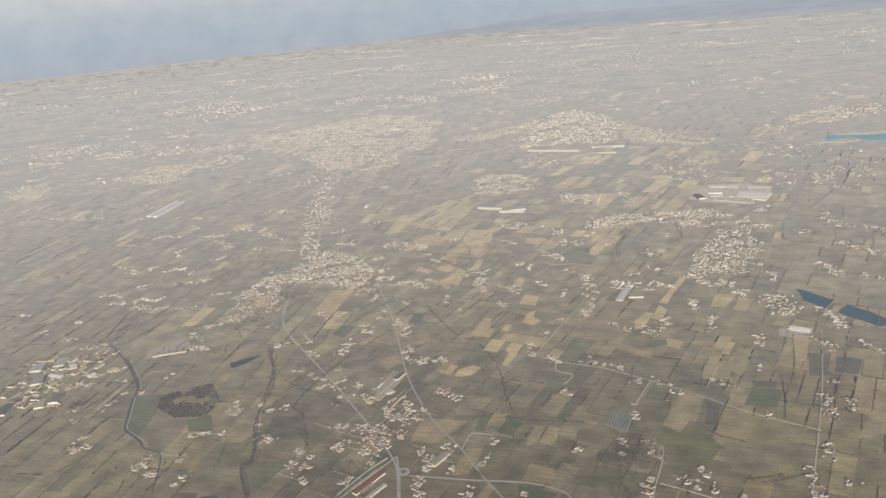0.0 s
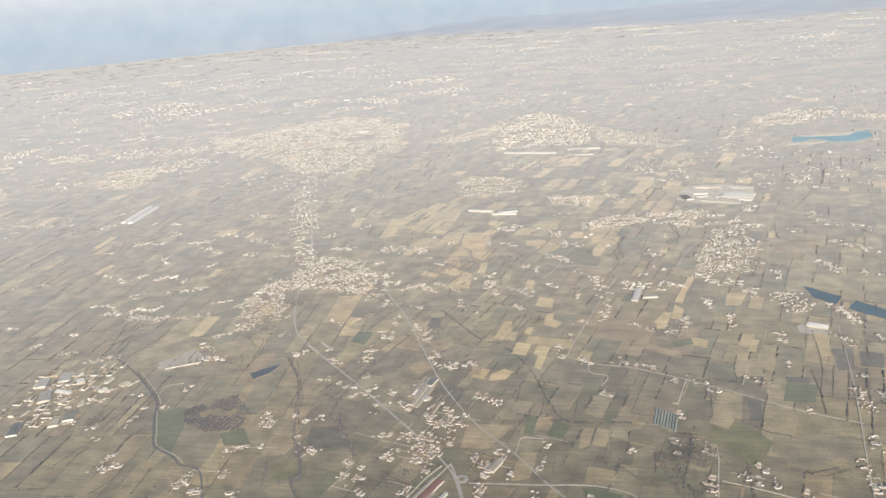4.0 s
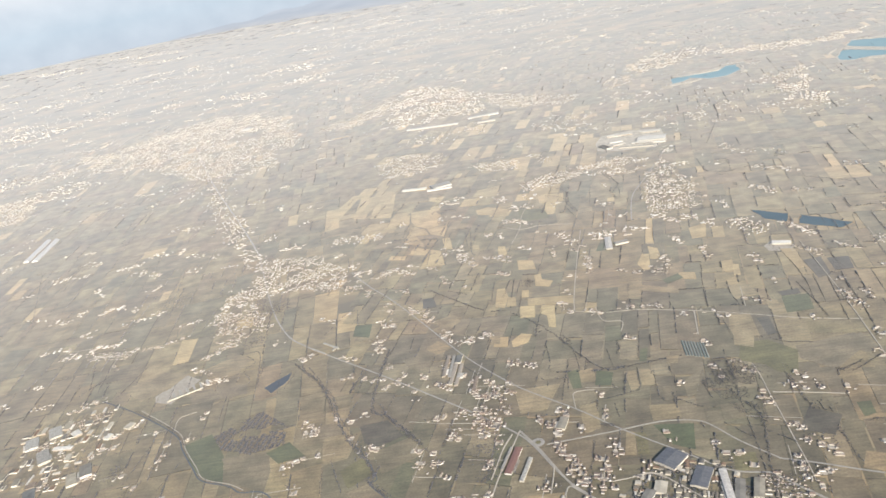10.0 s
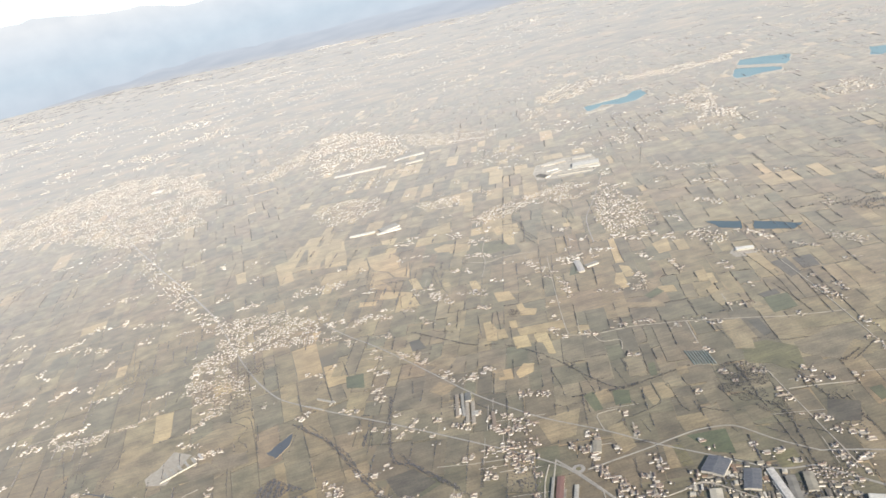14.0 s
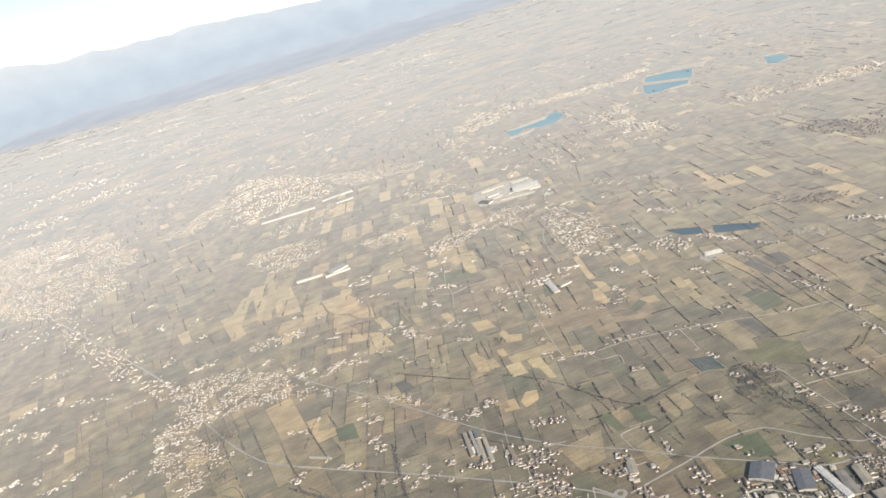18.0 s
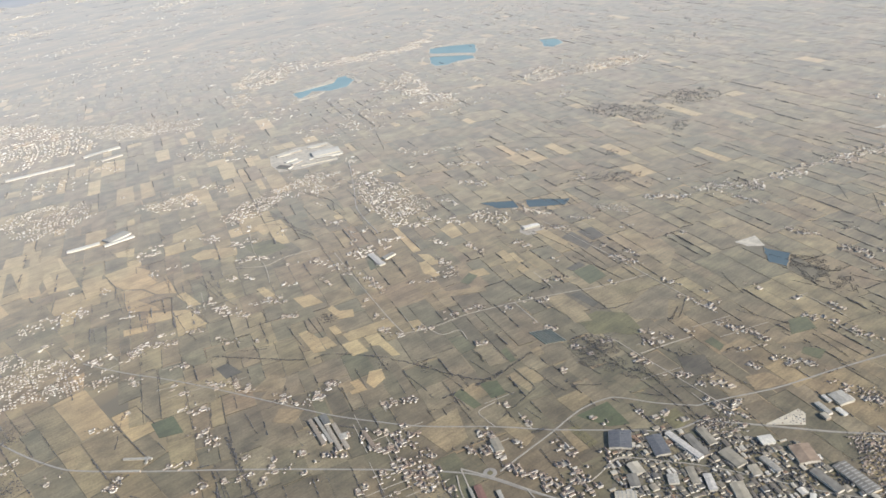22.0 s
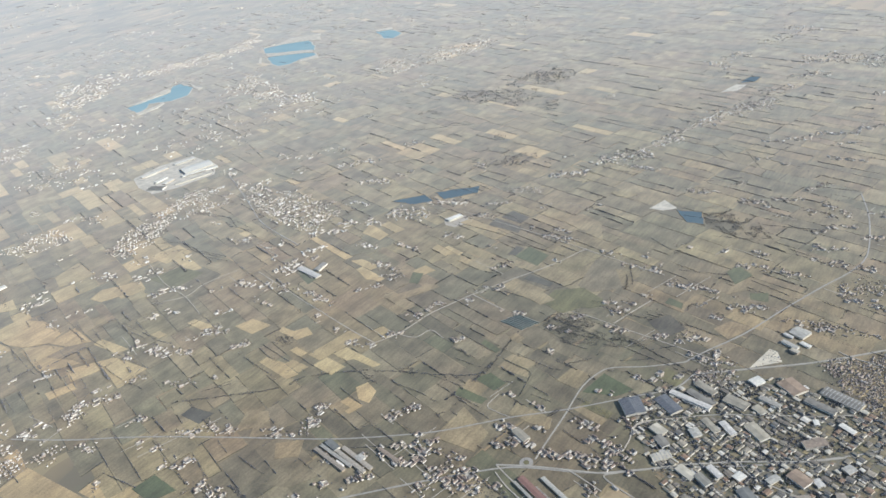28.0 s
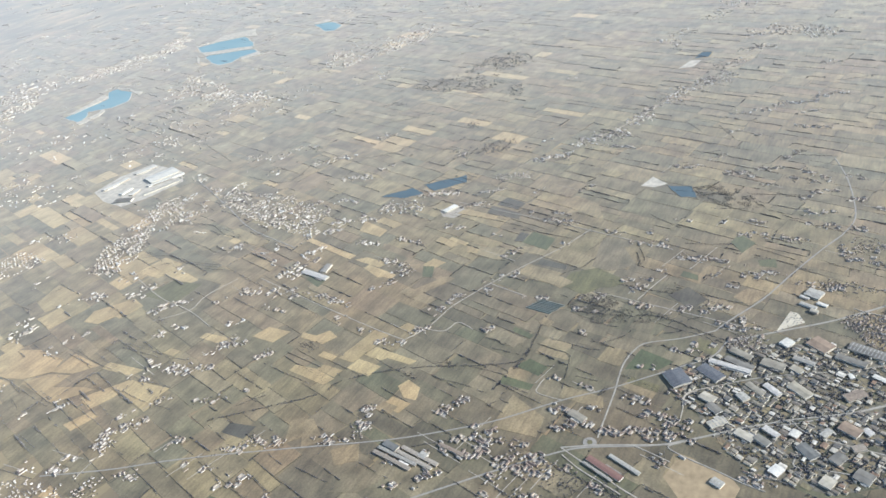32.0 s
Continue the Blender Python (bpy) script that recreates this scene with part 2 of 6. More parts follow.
CREAM_SETTS = painted("cream_paving", ((0.0, (0.60, 0.54, 0.41)),), scale=0.5, grime=0.2)
PALE_GRAVEL = painted("pale_gravel", ((0.0, (0.60, 0.55, 0.45)),), scale=0.3, grime=0.35)
water, nt, b = matter("lake_water", 0.55, gloss=0.15)
nt.links.new(ramp(nt, noise_at(nt, 0.08, 3), ((0.3, (0.105, 0.145, 0.165)), (0.7, (0.125, 0.165, 0.18)))), b.inputs["Base Color"])
WATER = water
quarry, nt, b = matter("quarry_water", 0.6, gloss=0.12)
nt.links.new(ramp(nt, noise_at(nt, 0.03, 3), ((0.3, (0.24, 0.355, 0.38)), (0.7, (0.29, 0.40, 0.41)))), b.inputs["Base Color"])
QUARRY = quarry
pond, nt, b = matter("pond_water", 0.5, gloss=0.15)
nt.links.new(ramp(nt, noise_at(nt, 0.2, 3), ((0.3, (0.105, 0.118, 0.130)), (0.7, (0.125, 0.137, 0.146)))), b.inputs["Base Color"])
POND = pond


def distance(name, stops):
    """A plain far backdrop that glows: haze put into its colour, paler with height."""
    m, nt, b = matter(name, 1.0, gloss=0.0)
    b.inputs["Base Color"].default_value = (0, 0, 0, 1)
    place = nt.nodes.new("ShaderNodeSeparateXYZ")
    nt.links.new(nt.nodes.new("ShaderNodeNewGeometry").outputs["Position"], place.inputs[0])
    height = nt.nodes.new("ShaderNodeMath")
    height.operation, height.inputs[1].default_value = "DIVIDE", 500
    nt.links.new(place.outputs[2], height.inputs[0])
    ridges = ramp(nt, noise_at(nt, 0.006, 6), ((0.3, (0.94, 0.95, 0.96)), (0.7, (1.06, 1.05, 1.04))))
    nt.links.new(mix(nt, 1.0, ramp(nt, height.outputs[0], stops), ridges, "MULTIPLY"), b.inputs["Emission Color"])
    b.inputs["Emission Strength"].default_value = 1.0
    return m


FOOTHILL_GLOW = distance("hazy_foothill_glow", ((0.0, (0.37, 0.385, 0.41)), (0.03, (0.325, 0.36, 0.41)), (0.10, (0.345, 0.385, 0.44)), (0.14, (0.38, 0.43, 0.485))))
MOUNTAIN_GLOW = distance("hazy_mountain_glow", ((0.0, (0.36, 0.41, 0.47)), (0.3, (0.365, 0.435, 0.50)), (0.55, (0.42, 0.475, 0.53)), (0.8, (0.50, 0.53, 0.56))))


# ---- mesh helpers ----
def mesh_of(name, verts, faces, mats, index=None):
    me = bpy.data.meshes.new(name)
    me.from_pydata([tuple(map(float, q)) for q in verts], [], faces)
    for m in mats:
        me.materials.append(m)
    if index is not None:
        me.polygons.foreach_set("material_index", np.asarray(index, dtype=np.int32))
    me.update()
    return me


def joined(name, verts, faces, mats, index=None):
    """Many like pieces as one mesh: verts (n, k, 3), faces of one piece."""
    verts = np.asarray(verts, dtype=np.float32)
    n, k, _ = verts.shape
    loops = np.concatenate([np.asarray(fc) for fc in faces])
    starts = np.cumsum([0] + [len(fc) for fc in faces[:-1]])
    me = bpy.data.meshes.new(name)
    me.vertices.add(n * k)
    me.vertices.foreach_set("co", verts.ravel())
    me.loops.add(n * len(loops))
    me.loops.foreach_set("vertex_index", (loops[None] + k * np.arange(n)[:, None]).ravel().astype(np.int32))
    me.polygons.add(n * len(faces))
    me.polygons.foreach_set("loop_start", (starts[None] + len(loops) * np.arange(n)[:, None]).ravel().astype(np.int32))
    me.polygons.foreach_set("use_smooth", np.zeros(n * len(faces), dtype=bool))
    for m in mats:
        me.materials.append(m)
    if index is not None:
        me.polygons.foreach_set("material_index", np.tile(np.asarray(index, dtype=np.int32), n))
    me.update(calc_edges=True)
    return me


def child(name, me, parent, label="", kind=""):
    ob = new(name, me)
    ob.parent = parent
    return tagged(ob, label, kind=kind)


def quad_block(corners, low, high):
    """A thin slab on four corners, anticlockwise; its top and four sides."""
    return [(x, y, low) for x, y in corners] + [(x, y, high) for x, y in corners]


SLAB = ([4, 5, 6, 7], [0, 1, 5, 4], [1, 2, 6, 5], [2, 3, 7, 6], [3, 0, 4, 7])


def ribbon(points, width, z, rng_wobble=0.0):
    """A strip of ground along a smooth line through the points."""
    pts = [Vector((x, y, 0)) for x, y in points]
    line = []
    for i in range(len(pts) - 1):
        a, b_, c_, d_ = pts[max(i - 1, 0)], pts[i], pts[i + 1], pts[min(i + 2, len(pts) - 1)]
        for k in range(6):
            t = k / 6
            line.append(0.5 * ((2 * b_) + (c_ - a) * t + (2 * a - 5 * b_ + 4 * c_ - d_) * t * t + (3 * b_ - a - 3 * c_ + d_) * t ** 3))
    line.append(pts[-1])
    verts, faces = [], []
    for i, q in enumerate(line):
        d = (line[min(i + 1, len(line) - 1)] - line[max(i - 1, 0)]).normalized()
        s = Vector((-d.y, d.x, 0)) * width / 2
        for e, h in ((s * 1.25, 0.0), (s, z), (-s, z), (-s * 1.25, 0.0)):
            verts.append((q.x + e.x, q.y + e.y, h))
        if i:
            o = 4 * (i - 1)
            faces += [[o + j, o + 4 + j, o + 5 + j, o + 1 + j] for j in range(3)]
    return verts, [fc[::-1] for fc in faces], line


def paced(points, step):
    """Points at even steps on the smooth line through the given ones."""
    line = ribbon(points, 1, 0)[2]
    for a, b_ in zip(line, line[1:]):
        n = max(1, int((b_ - a).length / step))
        for k in range(n):
            yield a + (b_ - a) * (k / n)


def inside(x, y, poly):
    hit, j = False, len(poly) - 1
    for i in range(len(poly)):
        (xi, yi), (xj, yj) = poly[i], poly[j]
        if (yi > y) != (yj > y) and x < (xj - xi) * (y - yi) / (yj - yi) + xi:
            hit = not hit
        j = i
    return hit


# ---- ground ----
ring = [(4900 * math.cos(a * math.tau / 96), 4900 * math.sin(a * math.tau / 96), 0) for a in range(96)]
ground = tagged(new("ground", mesh_of("ground", ring, [list(range(96))], [GROUND])), "flat brown winter farmland reaching the horizon", "ground", kind="structure")

# ---- places: lakes, settlements, roads ----
LAKES_AX = (
    ("lake", "blue gravel-pit lake beside a village", ((149, 368), (163, 355), (158, 345), (151, 353)), WATER, 0.5),
    ("lake", "long blue gravel-pit lake with square banks", ((168, 351), (184, 332), (176, 328), (162, 341)), WATER, 0.5),
    ("lake", "far blue quarry lake with pale sandy banks", ((208, 743), (218, 744), (230, 743), (252, 741), (267, 760), (278, 758), (271, 731), (252, 712), (235, 715), (224, 732), (215, 721), (202, 715)), QUARRY, 1.2),
    ("lake", "large blue quarry lake with pale banks", ((397, 777), (416, 766), (436, 744), (417, 715), (405, 703), (388, 733), (382, 755)), QUARRY, 1.5),
)
LAKES_AY = (
    ("lake", "southern basin of a large quarry lake", ((370, 737), (381, 729), (395, 693), (387, 680), (370, 689), (356, 686), (348, 694), (352, 709)), QUARRY, 1.5),
    ("lake", "small blue lake far out on the plain", ((478, 680), (488, 677), (486, 660), (476, 641), (457, 637), (455, 648)), QUARRY, 1.5),
    ("pond", "small dark farm pond between fields", ((-86, 259), (-76, 269), (-77, 260), (-82, 254)), POND, 0.2),
    ("pond", "dark pond beside a farm track", ((-44, 171), (-34, 176), (-29, 172), (-38, 168)), POND, 0.2),
)
LAKES_B = (
    ("pond", "small blue quarry pond", ((195, 224), (197, 212), (186, 207), (185, 214)), WATER, 0.4),
    ("pond", "pond beside a pale gravel pit", ((386, 259), (400, 257), (402, 250), (390, 250)), WATER, 1),
)
LAKES = LAKES_AX + LAKES_AY + LAKES_B
# pale sand bars of the quarries
SAND_BARS = (((215, 746), (261, 758), (257, 745), (217, 742)), ((281, 763), (274, 719), (268, 716), (276, 757)), ((201, 718), (220, 715), (232, 721), (229, 714), (217, 708), (198, 708)),
             ((408, 773), (439, 780), (463, 755), (438, 728), (436, 744), (416, 766)), ((380, 753), (404, 704), (395, 693), (372, 739)), ((364, 681), (371, 688), (389, 680), (381, 670)),
             ((350, 727), (370, 750), (367, 743), (349, 722)), ((484, 687), (498, 676), (490, 665), (478, 677)))
# settlements: distance between houses, house size, outline
TOWNS_AX = (
    (2.0, 0.46, ((-132, 409), (-110, 410), (-87, 401), (-73, 378), (-55, 345), (-63, 343), (-84, 355), (-104, 354), (-119, 357), (-123, 385))),
    (1.9, 0.46, ((-133, 370), (-115, 367), (-107, 341), (-95, 315), (-108, 307), (-116, 301), (-132, 335), (-134, 352))),
    (3.3, 0.52, ((-491, 896), (-449, 886), (-416, 921), (-385, 982), (-349, 1021), (-303, 1007), (-231, 938), (-166, 756), (-193, 716), (-166, 648), (-226, 651), (-255, 659), (-291, 703), (-353, 765), (-405, 773))),
    (2.7, 0.5, ((-467, 632), (-492, 688), (-448, 711), (-413, 665), (-396, 614), (-433, 601))),
)
TOWNS_AY = (
    (2.7, 0.5, ((-598, 594), (-562, 616), (-523, 578), (-507, 545), (-545, 547))),
    (4.6, 0.84, ((-86, 787), (-81, 936), (-59, 975), (-11, 936), (21, 811), (22, 748), (-22, 743), (-65, 731))),
    (3.0, 0.52, ((10, 868), (49, 820), (84, 779), (113, 743), (105, 710), (38, 745))),
    (3.1, 0.52, ((-158, 802), (-133, 831), (-84, 916), (-81, 866), (-107, 781), (-143, 776))),
)
TOWNS_BX = (
    (2.6, 0.5, ((-76, 595), (-50, 617), (-19, 600), (-19, 562), (-42, 547), (-58, 548))),
    (2.6, 0.5, ((4, 544), (27, 559), (40, 540), (40, 516), (30, 519), (13, 527))),
    (2.3, 0.55, ((39, 463), (47, 490), (73, 496), (85, 498), (83, 482), (72, 473), (54, 463))),
    (2.4, 0.55, ((78, 489), (100, 511), (119, 498), (122, 476), (108, 462), (97, 471), (79, 473))),
    (2.1, 0.53, ((135, 492), (138, 473), (135, 442), (136, 418), (127, 388), (112, 380), (104, 390), (107, 419), (112, 441))),
)
TOWNS_BY = (
    (3.4, 0.75, ((284, 855), (328, 853), (382, 828), (456, 849), (433, 817), (366, 791), (322, 817), (279, 832))),
    (3.8, 0.85, ((184, 843), (215, 887), (242, 856), (232, 820), (192, 802))),
    (2.9, 0.68, ((287, 675), (310, 675), (285, 611), (291, 580), (272, 560), (257, 589), (258, 626))),
    (3.0, 0.68, ((354, 569), (386, 579), (383, 535), (422, 546), (463, 518), (448, 504), (400, 523), (377, 528), (350, 550))),
)
TOWNS_C = (
    (1.1, 0.36, ((84, 173), (92, 161), (87, 155), (77, 167))),
    (1.1, 0.36, ((106, 139), (128, 112), (112, 98), (92, 96), (88, 113), (97, 127))),
    (1.1, 0.36, ((93, 122), (102, 109), (80, 96), (46, 100), (44, 111), (67, 116))),
)
TOWNS = TOWNS_AX + TOWNS_AY + TOWNS_BX + TOWNS_BY + TOWNS_C
HAMLETS_NEAR_A = ((24, 171, 4), (20, 177, 6),)
HAMLETS_MIDDLE_A = ((-41, 434, 6), (88, 447, 6), (96, 468, 8),)
HAMLETS_WEST_A = ((-142, 214, 8), (-157, 214, 14), (-158, 230, 12), (-170, 238, 14), (-188, 270, 12), (-212, 276, 12), (-202, 290, 7), (-244, 294, 8), (-186, 365, 9), (-146, 410, 8), (-219, 394, 6), (-278, 355, 8), (-296, 350, 9), (-227, 405, 8), (-277, 415, 6),)
HAMLETS_EAST_A = ((124, 184, 3), (206, 178, 5),)
HAMLETS_FAR_A = ((141, 504, 18), (-138, 518, 10), (-270, 484, 8), (-290, 486, 5), (4, 580, 5), (-161, 575, 5), (-368, 484, 9), (121, 608, 6), (-397, 484, 9), (70, 626, 7), (262, 656, 5), (-327, 629, 5), (341, 636, 6), (253, 728, 10), (330, 751, 10), (-516, 685, 6), (-64, 938, 8), (-666, 731, 8), (-650, 780, 8), (-476, 952, 14), (143, 1200, 12), (183, 1199, 12), (-228, 1225, 10), (-152, 1345, 12), (-1041, 1569, 10), (-712, 1995, 10), (-1481, 1795, 10), (-1586, 1715, 10),)
HAMLETS = HAMLETS_NEAR_A + HAMLETS_MIDDLE_A + HAMLETS_WEST_A + HAMLETS_EAST_A + HAMLETS_FAR_A
ROWS_NEAR_A = ((-11, 286, -9, 274, 12), (-8, 276, -1, 270, 12), (3, 278, 9, 274, 6), (14, 251, 24, 247, 16), (-42, 289, -39, 274, 22), (-35, 263, -27, 251, 8), (-22, 251, -19, 248, 4), (-14, 244, -9, 238, 12), (50, 286, 54, 279, 8), (64, 284, 80, 278, 16), (2, 245, 9, 234, 8), (-1, 240, 2, 230, 8), (91, 273, 102, 260, 8), (82, 271, 87, 267, 5), (85, 251, 88, 243, 5), (62, 260, 63, 255, 5), (92, 230, 99, 219, 12), (84, 228, 87, 220, 6), (109, 218, 114, 208, 10))
ROWS_NEAR_B = ((104, 212, 108, 208, 5), (94, 195, 99, 188, 8), (97, 184, 104, 175, 10), (94, 209, 95, 200, 8), (91, 177, 93, 162, 16), (97, 173, 98, 165, 8), (71, 221, 72, 220, 1), (72, 185, 78, 181, 8), (79, 176, 81, 171, 5), (44, 225, 45, 218, 5), (44, 210, 46, 207, 4), (60, 196, 61, 190, 4), (28, 216, 32, 212, 8), (21, 212, 26, 207, 10), (28, 208, 27, 198, 10), (34, 203, 38, 200, 4), (45, 195, 43, 186, 12), (51, 183, 50, 176, 12), (26, 196, 31, 184, 14))
ROWS_NEAR_C = ((30, 184, 34, 171, 18), (37, 179, 38, 172, 12), (39, 188, 40, 177, 10), (5, 231, 11, 226, 16), (1, 223, 10, 211, 20), (11, 235, 15, 229, 8), (0, 214, 4, 208, 14), (6, 206, 9, 198, 10), (-6, 212, -7, 206, 8), (2, 207, 5, 205, 3), (5, 193, 4, 188, 8), (24, 153, 24, 145, 12), (107, 135, 102, 116, 40), (51, 157, 51, 148, 15), (42, 119, 38, 109, 30), (84, 153, 85, 147, 8), (-43, 254, -35, 251, 9), (-34, 247, -24, 246, 12), (-25, 236, -21, 237, 4))
ROWS_NEAR_D = ((-6, 274, 9, 275, 14), (-11, 255, -5, 262, 12), (-6, 246, 0, 241, 6), (-6, 222, 4, 216, 18), (2, 214, 9, 210, 14), (6, 221, 13, 219, 8), (-16, 218, -11, 222, 6), (-20, 204, -11, 197, 10), (-19, 193, -12, 195, 12), (-12, 188, -9, 188, 4), (-9, 175, 3, 176, 22), (-45, 227, -40, 229, 5), (-39, 208, -31, 206, 9), (-43, 214, -40, 214, 3))
ROWS_MIDDLE_A = ((39, 482, 42, 460, 10), (20, 466, 23, 447, 14), (37, 453, 44, 449, 6), (28, 437, 33, 429, 8), (21, 412, 29, 409, 8), (31, 406, 37, 400, 8), (39, 390, 39, 384, 3), (29, 368, 32, 362, 5), (10, 464, 13, 462, 3), (10, 394, 20, 386, 8), (-7, 435, -1, 428, 7), (-16, 464, -5, 460, 14), (-8, 472, -4, 468, 5), (-16, 436, -13, 431, 5), (9, 362, 22, 350, 18), (15, 338, 21, 334, 9), (14, 360, 22, 356, 8), (-7, 381, -2, 366, 16), (-3, 364, 5, 350, 20))
ROWS_MIDDLE_B = ((-13, 382, -12, 372, 6), (-14, 344, -8, 331, 9), (-2, 330, -1, 326, 3), (-22, 359, -17, 354, 7), (-39, 401, -35, 394, 6), (-30, 367, -27, 364, 4), (-32, 358, -29, 354, 5), (-42, 365, -32, 355, 16), (-36, 336, -30, 333, 6), (-31, 314, -22, 307, 10), (-21, 307, -19, 295, 18), (-41, 322, -40, 319, 3), (-39, 314, -36, 310, 4), (-42, 304, -39, 300, 7), (-38, 299, -34, 296, 5), (50, 379, 51, 370, 6), (43, 362, 44, 349, 9), (66, 370, 72, 360, 10), (54, 353, 60, 346, 8))
ROWS_MIDDLE_C = ((59, 344, 58, 320, 18), (47, 321, 50, 318, 4), (44, 308, 45, 302, 4), (40, 296, 44, 281, 12), (72, 320, 82, 312, 8), (86, 318, 88, 308, 8), (94, 328, 95, 322, 4), (73, 389, 75, 381, 4), (77, 370, 84, 361, 6), (101, 384, 112, 367, 20), (20, 501, 22, 496, 3), (37, 434, 40, 426, 6), (55, 429, 57, 423, 4), (103, 351, 106, 338, 12), (114, 333, 110, 316, 10))
ROWS_MIDDLE_D = ((94, 329, 90, 311, 16), (70, 371, 77, 363, 12), (85, 371, 96, 365, 10), (77, 420, 82, 411, 8), (80, 394, 90, 390, 6), (51, 381, 57, 353, 16))
ROWS_WEST_A = ((-48, 408, -46, 405, 3), (-48, 364, -43, 358, 10), (-53, 369, -52, 368, 2), (-53, 363, -52, 362, 3), (-65, 380, -57, 358, 14), (-52, 342, -50, 334, 8), (-60, 319, -58, 316, 3), (-204, 316, -189, 318, 14), (-186, 313, -165, 309, 30), (-190, 323, -176, 323, 14), (-172, 313, -150, 313, 14), (-149, 315, -139, 320, 8), (-170, 300, -164, 295, 4), (-256, 376, -230, 362, 8), (-228, 359, -220, 374, 12), (-208, 367, -196, 373, 14), (-187, 344, -164, 357, 14), (-148, 332, -139, 337, 6), (-123, 292, -114, 302, 14))
ROWS_WEST_B = ((-116, 269, -105, 272, 16), (-126, 284, -110, 278, 8), (-90, 298, -84, 298, 5), (-75, 278, -70, 282, 10), (-57, 275, -48, 270, 8), (-72, 315, -62, 310, 6), (-53, 257, -49, 257, 5), (-51, 229, -47, 231, 4), (-62, 221, -57, 225, 12), (-63, 226, -59, 228, 6), (-56, 207, -52, 207, 3), (-66, 202, -60, 208, 10), (-61, 192, -59, 193, 4), (-72, 183, -72, 190, 14), (-65, 180, -62, 182, 8), (-53, 179, -49, 179, 7), (-108, 186, -100, 192, 14), (-105, 190, -106, 196, 6), (-118, 215, -114, 218, 7))
ROWS_WEST_C = ((-113, 211, -116, 224, 4), (-116, 227, -111, 230, 3), (-122, 204, -118, 205, 4), (-131, 212, -127, 213, 4), (-145, 227, -137, 232, 12), (-140, 241, -132, 246, 10), (-128, 237, -123, 238, 3), (-151, 241, -141, 240, 8), (-162, 250, -151, 257, 24), (-169, 268, -157, 268, 10), (-171, 262, -164, 264, 8), (-108, 229, -102, 229, 3), (-107, 239, -107, 249, 5), (-52, 356, -42, 358, 8), (-137, 433, -123, 410, 12), (-120, 509, -105, 499, 5), (-113, 471, -106, 469, 3), (-82, 425, -52, 422, 24), (-117, 424, -100, 426, 12))
ROWS_WEST_D = ((-132, 448, -124, 456, 5), (-174, 414, -163, 415, 7), (-213, 456, -188, 454, 12), (-212, 428, -191, 415, 14), (-229, 437, -213, 440, 12), (-181, 445, -158, 431, 8), (-274, 437, -248, 435, 14), (-218, 326, -204, 325, 8), (-205, 341, -199, 344, 5), (-191, 391, -184, 397, 6), (-77, 400, -67, 400, 5), (-58, 449, -53, 448, 3))
ROWS_EAST_A = ((120, 205, 123, 202, 5), (132, 203, 134, 188, 14), (136, 191, 133, 175, 12), (128, 174, 131, 159, 16), (116, 178, 120, 174, 5), (126, 156, 128, 138, 20), (129, 149, 130, 120, 25), (152, 142, 165, 123, 15), (147, 125, 154, 121, 8), (174, 494, 182, 466, 14), (161, 463, 161, 452, 3), (175, 439, 194, 416, 22), (162, 405, 170, 388, 22), (178, 389, 186, 383, 8))
ROWS_EAST_B = ((197, 470, 199, 451, 8), (222, 420, 228, 409, 10), (141, 390, 140, 378, 8), (126, 365, 125, 354, 12), (134, 404, 137, 398, 4), (137, 359, 144, 338, 28), (156, 347, 163, 326, 22), (130, 316, 131, 305, 10), (117, 377, 120, 368, 10), (140, 472, 144, 462, 5), (302, 254, 331, 249, 25), (327, 248, 349, 231, 25), (370, 242, 384, 226, 18), (404, 234, 416, 209, 18), (439, 235, 446, 218, 16), (451, 217, 456, 183, 50), (440, 195, 453, 173, 25), (430, 296, 414, 276, 12), (268, 265, 282, 256, 20))
ROWS_EAST_C = ((238, 285, 256, 264, 40), (236, 274, 236, 248, 16), (212, 298, 222, 284, 22), (232, 289, 236, 282, 8), (235, 308, 238, 298, 3), (184, 314, 192, 297, 24), (167, 314, 173, 303, 12), (153, 314, 157, 302, 14), (148, 316, 151, 313, 4), (208, 304, 210, 297, 5), (207, 353, 206, 338, 6), (181, 265, 188, 260, 6), (163, 286, 179, 284, 4), (148, 269, 150, 252, 16), (156, 268, 155, 260, 8), (147, 239, 145, 230, 8), (152, 280, 152, 277, 2), (127, 288, 129, 283, 3), (128, 252, 130, 249, 4))
ROWS_EAST_D = ((112, 274, 121, 270, 10), (139, 224, 141, 209, 20), (148, 218, 152, 218, 3), (165, 212, 164, 205, 4), (156, 182, 160, 172, 14), (168, 179, 171, 176, 6), (167, 191, 169, 187, 3), (158, 166, 159, 155, 12), (195, 167, 198, 159, 5), (184, 160, 185, 148, 12), (173, 157, 173, 144, 10), (204, 158, 207, 150, 10), (216, 170, 214, 158, 16), (226, 167, 216, 152, 18), (236, 175, 247, 170, 14), (223, 188, 226, 174, 12), (215, 200, 216, 188, 16), (217, 228, 220, 211, 18), (224, 212, 236, 206, 6))
ROWS_EAST_E = ((264, 208, 270, 204, 4), (262, 196, 264, 189, 5), (308, 192, 317, 171, 22), (298, 177, 303, 168, 8), (323, 172, 332, 158, 20), (296, 203, 309, 190, 6), (278, 177, 280, 160, 14), (293, 215, 293, 206, 5), (224, 147, 222, 140, 6), (198, 144, 202, 138, 10), (194, 133, 191, 122, 14), (175, 140, 173, 135, 8), (157, 143, 163, 128, 28), (159, 130, 159, 117, 20), (150, 139, 148, 128, 14), (379, 176, 388, 169, 8), (342, 337, 344, 329, 2))
